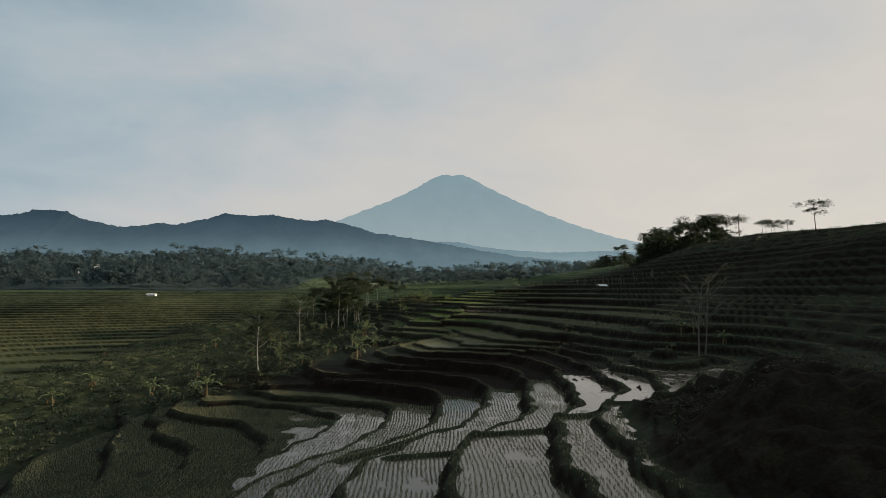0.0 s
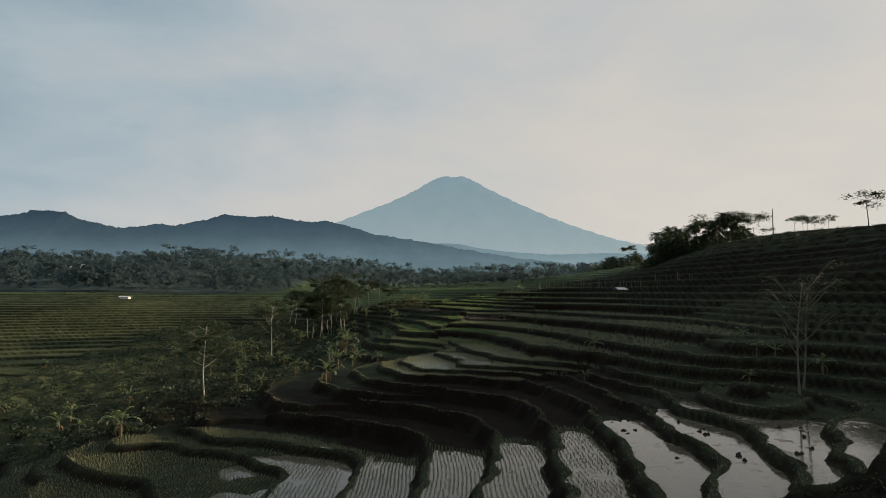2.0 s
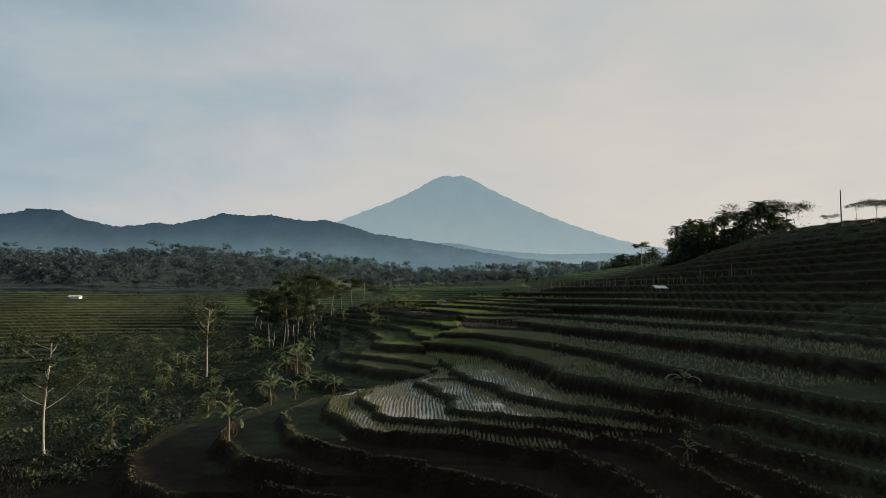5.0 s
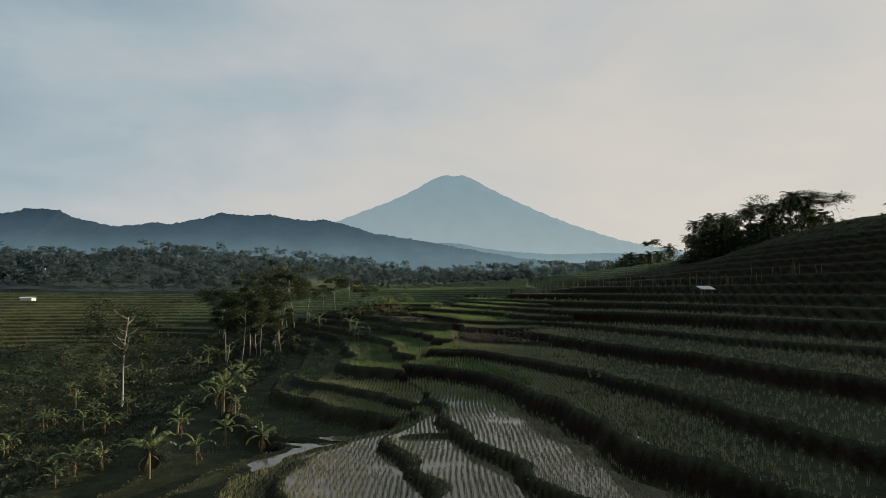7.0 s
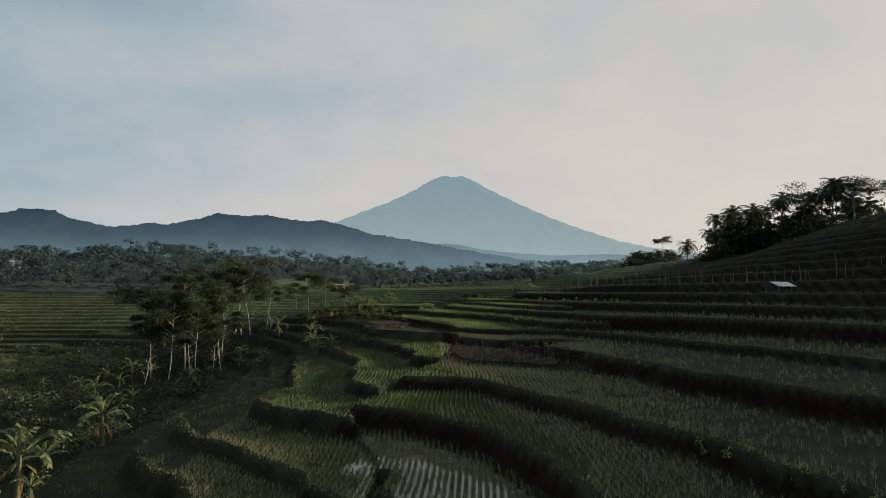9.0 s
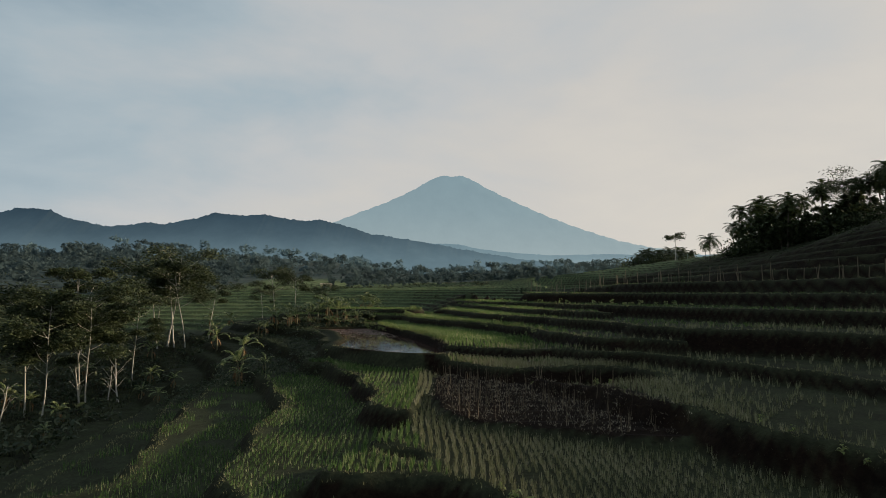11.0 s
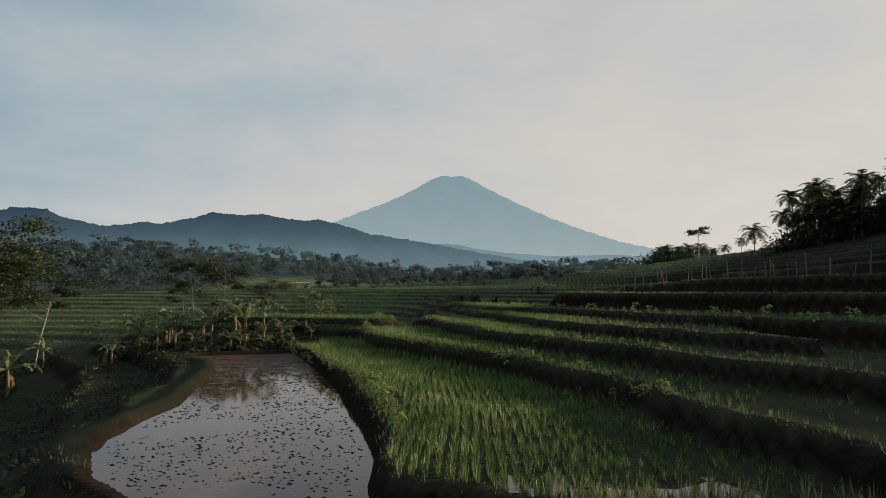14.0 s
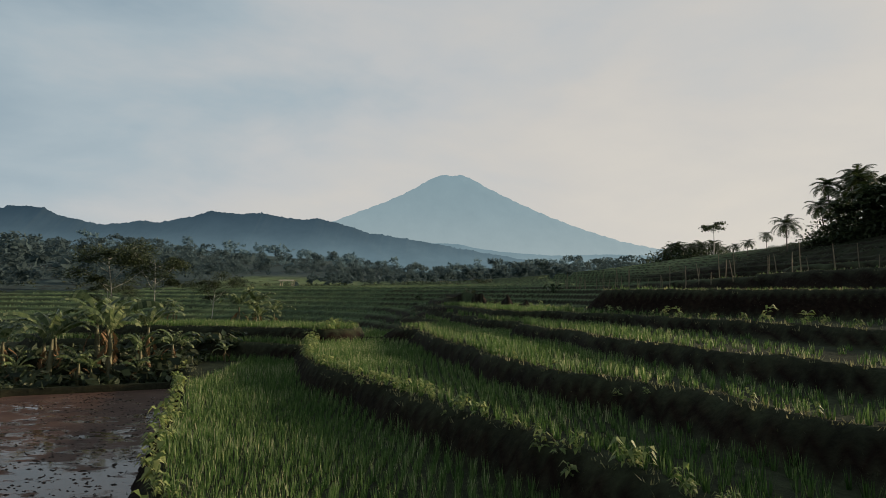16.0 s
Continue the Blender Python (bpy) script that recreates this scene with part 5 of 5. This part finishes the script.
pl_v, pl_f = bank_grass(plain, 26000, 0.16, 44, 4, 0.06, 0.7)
stuff("plain_grass", pl_v, pl_f, MAT_LIPGRASS, "golden grass lines along the valley terraces, sunlight put into their colour", "grass")
far_side = (gx > -48) & (gx < 66) & (gy > 40) & (gy < 192) & (g_pond > 0.4) & ~close & (g_wild < 0.3) & (g_bank > 0.02)
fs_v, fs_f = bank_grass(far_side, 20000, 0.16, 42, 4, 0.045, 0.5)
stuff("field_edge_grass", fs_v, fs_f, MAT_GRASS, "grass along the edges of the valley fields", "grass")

# leafy weeds and low bushes in the gully and on the hill

def bushes(n, x0, x1, y0, y1, size, leaves, leaf, seed, test=None):
    q = np.random.RandomState(seed)
    x, y = q.uniform(x0, x1, n), q.uniform(y0, y1, n)
    vals = land(x, y)
    ok = test(x, y, vals) if test else np.ones(n, bool)
    x, y, z = x[ok], y[ok], vals[0][ok]
    s = size * q.uniform(0.5, 1.5, len(x)) * (0.6 + 0.5 * np.clip(1 + wave(x, y, 16, 14), 0, 2))
    c = np.clip(q.normal(size=(len(x), leaves, 3)), -1.6, 1.6) * np.array([0.5, 0.5, 0.32]) * s[:, None, None]
    c[..., 2] = np.abs(c[..., 2]) * 1.2
    c += np.stack([x, y, z], 1)[:, None]
    return leaf_quads(c.reshape(-1, 3), leaf * np.repeat(0.7 + 0.5 * s / size, leaves), seed, 0.35)


b_v, b_f = bushes(3000, -78, -12, 45, 185, 0.8, 30, 0.15, 52, lambda x, y, v: v[4] > 0.25)
stuff("gully_undergrowth", b_v, b_f, MAT_WEED, "tangled weeds and shrubs filling the gully", "shrubs")
g_v, g_f = blades(np.stack([gx, gy, gz], -1)[(g_wild > 0.4) & (gx > -75) & (gx < -12) & (gy < 186) & (gy > 40)][::3], 0.35, 0.05, 4, 0.8, 53, 0.3)
stuff("gully_grass", g_v, g_f, MAT_GRASS, "long dull grass on the gully floor", "grass")
n_v, n_f = bushes(900, 9, 40, 26, 56, 0.4, 30, 0.055, 59, lambda x, y, v: (x > np.interp(y, *HOLLOW_EDGE) + 1.2) & (wave(x, y, 5, 8) > -0.3))
stuff("bank_weeds", n_v, n_f, MAT_GRASS, "dark tangled weeds on the earth bank above the paddies", "shrubs")
h_v, h_f = bushes(1500, 66, 130, 40, 330, 0.5, 22, 0.14, 54)
stuff("hill_scrub", h_v, h_f, MAT_WEED, "dark scrub on the hill", "shrubs")
t_v, t_f = bushes(330, 83, 106, 214, 266, 5.2, 170, 0.32, 55, lambda x, y, v: np.abs(x - np.interp(y, [214, 240, 266], [102, 96, 90])) < 5)
stuff("hilltop_thicket", t_v, t_f, MAT_LEAF, "dense dark thicket under the hilltop palms", "shrubs")
d_v, d_f = bushes(70, 103, 135, 392, 408, 6.0, 130, 0.5, 64)
stuff("grove_undergrowth", d_v, d_f, MAT_LEAF, "dark bushes under the distant palms", "shrubs")
l_v, l_f = bushes(800, -220, 25, 150, 420, 0.9, 22, 0.28, 56, lambda x, y, v: (v[3] > 0.05) | (y > 300))
stuff("field_shrubs", l_v, l_f, MAT_WEED, "scattered shrubs along the valley fields", "shrubs")
k_v, k_f = bushes(900, -14, -1.5, 136, 163, 0.3, 22, 0.06, 58, lambda x, y, v: (v[5] > 0.6) & (x < -2.5 - 0.25 * (y - 138)))
stuff("pond_bank_weeds", k_v, k_f, MAT_WEED, "low weeds and grass on the mound beside the pond", "shrubs")
p_v, p_f = bushes(140, -16, -3, 160, 170, 0.6, 40, 0.2, 57, lambda x, y, v: (v[5] > 0.5) & (y > 161.5 + 0.25 * np.abs(x + 8)))
stuff("pond_undergrowth", p_v, p_f, MAT_WEED, "weeds under the bananas behind the pond", "shrubs")


# ---- far woods, their mist put into the leaf colour ----
def woods(n, y0, y1, x0, x1, size, blobs, leaves, leaf, seed, test=None):
    """Many trees far off: each a stack of leafy lobes, some tall and flat-topped."""
    q = np.random.RandomState(seed)
    y = q.uniform(y0, y1, n)
    x = q.uniform(x0, x1, n) * (y / y1)
    ok = np.ones(n, bool) if test is None else test(x, y)
    x, y = x[ok], y[ok]
    z = ground_at(x, y)
    n = len(x)
    h = size * q.uniform(0.5, 1.25, n) * np.clip(1 + 0.3 * wave(x, y, 60, 15), 0.5, 1.6)
    c = q.uniform(-1, 1, (n, blobs, 3)) * np.array([0.27, 0.27, 0.26])
    c[..., 2] += 0.6
    tall = q.rand(n) < 0.13
    c[tall, :, 2] = 0.9 + 0.05 * q.uniform(-1, 1, (tall.sum(), blobs))
    c[tall, :, :2] *= 1.5
    c = c * h[:, None, None] + np.stack([x, y, z], 1)[:, None]
    d = q.normal(size=(n, blobs, leaves, 3))
    d /= np.linalg.norm(d, axis=-1, keepdims=True)
    d *= (q.uniform(0.5, 1, (n, blobs, leaves)) ** 0.5)[..., None] * np.array([1, 1, 0.8]) * (0.17 * h)[:, None, None, None]
    p = (c[:, :, None] + d).reshape(-1, 3)
    return leaf_quads(p, leaf * np.repeat(h / size, blobs * leaves), seed, 0.3)


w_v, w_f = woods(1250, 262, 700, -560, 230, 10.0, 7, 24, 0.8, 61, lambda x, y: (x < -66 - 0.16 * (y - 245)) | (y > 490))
stuff("misty_woods", w_v, w_f, MAT_WOODS, "dark mixed woods and palms behind the fields, thin mist put into their colour", "woods")
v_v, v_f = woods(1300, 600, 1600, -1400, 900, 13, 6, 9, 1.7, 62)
stuff("distant_woods", v_v, v_f, MAT_FARWOODS, "far woods, blue morning mist put into their colour", "woods")
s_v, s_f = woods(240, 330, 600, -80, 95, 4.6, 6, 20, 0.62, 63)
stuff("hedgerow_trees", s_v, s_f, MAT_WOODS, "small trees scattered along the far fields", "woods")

# ---- bund plants, stalks, stakes, huts ----
def beans(line, gap, size, seed, leaves=20):
    """Leafy plants along a lip of the terraces."""
    q = np.random.RandomState(seed)
    pts = []
    for (x0, y0), (x1, y1) in zip(line, line[1:]):
        n = max(1, int(math.hypot(x1 - x0, y1 - y0) / gap))
        for i in range(n):
            u = (i + q.uniform(-0.3, 0.3)) / n
            pts.append((x0 + (x1 - x0) * u + q.normal(0, 0.12), y0 + (y1 - y0) * u + q.normal(0, 0.12)))
    p = np.array(pts)
    z = ground_at(p[:, 0], p[:, 1])
    s = size * q.uniform(0.4, 1.3, len(p))
    # a few stems, each with narrow leaves that arch over
    n = len(p) * leaves
    at_ = np.repeat(np.column_stack([p, z]), leaves, 0)
    big = np.repeat(s, leaves)
    a = q.uniform(0, 6.283, n)
    out = np.stack([np.cos(a), np.sin(a), np.zeros(n)], 1)
    side = np.stack([-np.sin(a), np.cos(a), np.zeros(n)], 1)
    root = at_ + out * (q.uniform(0, 0.12, n) * big)[:, None] + np.array([0, 0, 1]) * (q.uniform(0.1, 0.85, n) * big)[:, None]
    long = q.uniform(0.25, 0.6, n) * big
    wide = long * q.uniform(0.14, 0.3, n)
    knee = root + out * (0.5 * long)[:, None] + np.array([0, 0, 1]) * (long * q.uniform(0.1, 0.5, n))[:, None]
    tip = root + out * long[:, None] - np.array([0, 0, 1]) * (long * q.uniform(-0.1, 0.4, n))[:, None]
    v = np.stack([root, knee - side * wide[:, None], tip, knee + side * wide[:, None]], 1).reshape(-1, 3)
    return v, np.arange(len(v)).reshape(-1, 4)


for seed, (line, gap, size) in enumerate([
        ([(-3.4, 163.8), (-1.2, 158.4), (1.3, 152), (4.0, 146), (5.5, 139)], 0.3, 0.4),
        ([(2.1, 161.9), (4.4, 157.5), (6.8, 153.1), (8.6, 150.3), (10.2, 147.1), (11.5, 143.5), (12.4, 139.5)], 0.35, 0.32),
        ([(5.1, 171.8), (6.9, 164.6), (8.8, 156.9), (10.2, 153.1), (11.8, 150.4), (13.5, 146.6), (15.2, 142.7)], 0.9, 0.22),
        ([(12.2, 186), (13.5, 168.7), (15, 164.3), (16.7, 159.9), (17.9, 156.1), (19.2, 152.3), (20.6, 148.9), (22.2, 145.1), (24.2, 141.1)], 0.8, 0.42),
        ([(2.0, 162.2), (1.4, 165.2), (0.8, 168.2), (2.6, 170.4)], 0.3, 0.5),
        ([(6.2, 132.4), (8.7, 129.9), (10.6, 127), (11.8, 124.8), (12.6, 121.2)], 0.8, 0.3),
        ([(14.6, 115.4), (16.1, 110.8), (17.4, 107.8), (18.9, 105.2), (21, 100.2)], 0.9, 0.4),
        ([(6.4, 113.2), (8.2, 110.8), (10.2, 107.4), (11.9, 102.8), (13.5, 97.6), (14.9, 93.2)], 0.8, 0.3),
        ([(-5.6, 106.9), (-8.7, 109.7), (-9.5, 112.5), (-8.9, 117)], 0.7, 0.24),
        ([(-3.8, 130.6), (-5.2, 134.2), (-7, 138)], 0.7, 0.22),
        ([(1.6, 127.5), (0.2, 131), (-1.2, 135), (-3, 139)], 0.6, 0.22)]):
    v, f = beans(line, gap, size, 70 + seed)
    stuff("bund_beans", v, f, MAT_BEAN, "bright leafy bean plants along a paddy bund", "plants")

q = np.random.RandomState(81)
sx, sy = q.uniform(4.5, 14, 1600), np.round(q.uniform(116, 134, 1600) / 1.0) * 1.0 + q.normal(0, 0.07, 1600)
keep = stalk_field(sx, sy)
st = np.stack([sx, sy, ground_at(sx, sy)], 1)[keep]
v, f = blades(st[::5], 0.95, 0.02, 2, 0.16, 82, 0.05)
stuff("dry_stalks", v, f, MAT_STALK, "dry upright crop stalks on bare dark soil", "stalks")


def stake(height, lean, seed):
    s = Soup()
    s.add(*tube([(0, 0, -0.15), (lean * 0.5, 0.02, height * 0.5), (lean, 0, height)], [0.035, 0.03, 0.024], 6))
    ob = new("bamboo_stake", s.mesh("bamboo_stake", MAT_STALK))
    return tagged(ob, "thin pale bamboo stake stuck in a terrace", "stake", "bamboo stakes")


stakes = [stake(1.5, 0.1, 1), stake(1.9, -0.12, 2), stake(1.3, 0.2, 3)]
spots = []
for (x0, y0), (x1, y1) in zip([(22, 216), (27, 186), (33, 170)], [(27, 186), (33, 170), (50, 132)]):
    n = int(math.hypot(x1 - x0, y1 - y0) / 0.9)
    spots += [(x0 + (x1 - x0) * (i + q.uniform(-0.4, 0.4)) / n + q.normal(0, 0.5), y0 + (y1 - y0) * i / n) for i in range(n)]
for i, (x, y) in enumerate(spots):
    k = stakes[i % 3]
    m = set_on(k, x, y, q.uniform(0, 360), q.uniform(0.7, 1.2))
    if i >= 3:
        copy_thing(k, m)
for i in range(3):
    stakes[i].matrix_basis = set_on(stakes[i], *spots[i], 30 * i, 1.0)


def box(soup, x0, y0, z0, x1, y1, z1):
    v = [(x, y, z) for z in (z0, z1) for x, y in ((x0, y0), (x1, y0), (x1, y1), (x0, y1))]
    soup.add(v, [(3, 2, 1, 0), (4, 5, 6, 7), (0, 1, 5, 4), (1, 2, 6, 5), (2, 3, 7, 6), (3, 0, 4, 7)])


def shelter(name, width, depth, height, pitch, mat_roof, label, x, y, turn=0.0, walls=False, post=0.05):
    """A field shelter: four posts, rails and a pitched sheet roof with an overhang."""
    ob = new(name)
    for sx_ in (-1, 1):
        for sy_ in (-1, 1):
            s = Soup()
            s.add(*tube([(sx_ * width * 0.42, sy_ * depth * 0.42, -0.4), (sx_ * width * 0.42, sy_ * depth * 0.42, height)], [post, 0.9 * post], 6))
            part("post", s.mesh("post", MAT_WOOD if post < 0.1 else MAT_STRAW), ob)
    for side in (-1, 1):
        s = Soup()
        n = 9
        v, f = [], []
        for i in range(n + 1):
            xx = -width / 2 - 0.15 + (width + 0.3) * i / n
            wob = 0.03 * math.sin(i * 1.9)
            v += [(xx, 0.0, height + pitch), (xx, side * (depth / 2 + 0.2), height - 0.08 + wob), (xx, 0.0, height + pitch - 0.04), (xx, side * (depth / 2 + 0.2), height - 0.12 + wob)]
        for i in range(n):
            a = i * 4
            f += [(a, a + 1, a + 5, a + 4), (a + 2, a + 6, a + 7, a + 3), (a + 1, a + 3, a + 7, a + 5)]
        s.add(v, f)
        part("roof_sheet", s.mesh("roof_sheet", mat_roof, False), ob, "pale sagging sheet")
    s = Soup()
    box(s, -width * 0.45, -0.04, height - 0.06, width * 0.45, 0.04, height + 0.02)
    part("rail", s.mesh("rail", MAT_WOOD, False), ob)
    if walls:
        s = Soup()
        box(s, -width * 0.43, -depth * 0.43, 0, width * 0.43, depth * 0.43, height * 0.98)
        part("wall", s.mesh("wall", MAT_SHEET, False), ob, "pale plank wall")
    ob.matrix_basis = set_on(ob, x, y, turn, 1.0)
    return tagged(ob, label, "hut")


shelter("field_hut", 2.1, 1.6, 0.85, 0.35, MAT_SHEET, "small low field hut with a white sheet roof on the terraces", 37, 137, 20)
shelter("field_shed", 3.2, 2.4, 0.75, 0.3, MAT_SHEET, "low white shed at the edge of the plain", -105, 213, 5, True)
shelter("field_shelter", 3.6, 2.4, 2.1, 0.3, MAT_STRAW, "open wooden shelter on pale posts in the far paddies", -33, 292, 0, post=0.13)
for x, y, w in ((-258, 440, 6), (-274, 446, 5)):
    shelter("village_house", w, 4, 5.2, 1.2, MAT_SHEET, "small house roof among the woods", x, y, 30, True)


def pole(x, y, height):
    s = Soup()
    s.add(*tube([(0, 0, -0.3), (0, 0, height * 0.6), (0.05, 0, height)], [0.13, 0.1, 0.07], 8))
    ob = new("pole", s.mesh("pole", MAT_DARKBARK))
    ob.matrix_basis = set_on(ob, x, y)
    return tagged(ob, "tall thin dark pole on the hill crest", "pole", "crest poles")


pole(76, 150, 7.0)
pole(82, 190, 6.0)


def clod(seed):
    """A tussock of mud and stubble left in a flooded paddy."""
    bm = bmesh.new()
    bmesh.ops.create_icosphere(bm, subdivisions=2, radius=0.13)
    for vert in bm.verts:
        n = noise.noise(vert.co * 9 + Vector((seed * 3.1, 0, 0)))
        vert.co *= 1 + 0.5 * n
        vert.co.z = max(vert.co.z * 1.4, -0.1)
    me = bpy.data.meshes.new("mud_tussock")
    bm.to_mesh(me)
    bm.free()
    me.materials.append(MAT_CLOD)
    return tagged(new("mud_tussock", me), "dark mud tussock standing in a flooded paddy", "tussock", "mud tussocks")


clods = [clod(i) for i in range(3)]
placed = 0
for i in range(400):
    x, y = q.uniform(9, 24), q.uniform(37, 59)
    val = [float(a[0]) for a in land(np.array([x]), np.array([y]))]
    if val[2] > 0.8 and val[6] > 1.0 and 5.9 < val[1] < 7.5 and x < np.interp(y, *HOLLOW_EDGE):
        m = Matrix.Translation((x, y, val[0])) @ Matrix.Rotation(q.uniform(0, 6), 4, "Z") @ Matrix.Diagonal((*q.uniform(0.7, 1.3, 2), q.uniform(0.5, 1.0), 1))
        if placed < 3:
            clods[placed].matrix_basis = m
        else:
            copy_thing(clods[placed % 3], Matrix(m))
        placed += 1
        if placed > 30:
            break
straw = np.stack([sx + q.normal(0, 0.3, len(sx)), sy + q.normal(0, 0.1, len(sx))], 1)[keep]
v, f = blades(np.column_stack([straw, ground_at(straw[:, 0], straw[:, 1])]), 0.13, 0.03, 5, 1.45, 83, 0.3)
stuff("straw_litter", v, f, MAT_STRAW, "pale straw lying in rows on the dark soil", "straw")

# mud crumbs and floating stubble over the pond
n = 9000
mx, my = q.uniform(-8, 5.2, n), 134 + 28 * q.uniform(0, 1, n)
inside = off_ring(mx, my, POND) < -0.15
inside &= (wave(mx, my, 4.0, 16) + 0.16 * (mx - np.interp(my, [134, 162], [2, -5])) > -0.5)
mx, my = mx[inside], my[inside]
n = len(mx)
length, turn, wide = q.uniform(0.015, 0.08, n), q.uniform(-0.5, 0.5, n), q.uniform(0.12, 0.4, n)
ax = np.stack([np.cos(turn), np.sin(turn), np.zeros(n)], 1) * length[:, None]
ay = np.stack([-np.sin(turn), np.cos(turn), np.zeros(n)], 1) * (length * wide)[:, None]
mid_p = np.stack([mx, my, np.full(n, POND_Z - 0.004)], 1)
top = mid_p + np.stack([np.zeros(n), np.zeros(n), 0.012 + 0.25 * length * q.uniform(0.3, 1, n)], 1)
v = np.stack([mid_p + ax, mid_p + ay, mid_p - ax, mid_p - ay, top], 1).reshape(-1, 3)
k = np.arange(n)[:, None, None] * 5
f = (k + np.array([(0, 1, 4), (1, 2, 4), (2, 3, 4), (3, 0, 4)])).reshape(-1, 3)
stuff("pond_mud_crumbs", v, f, MAT_CLOD, "dark mud crumbs and stubble breaking the pond surface", "mud")
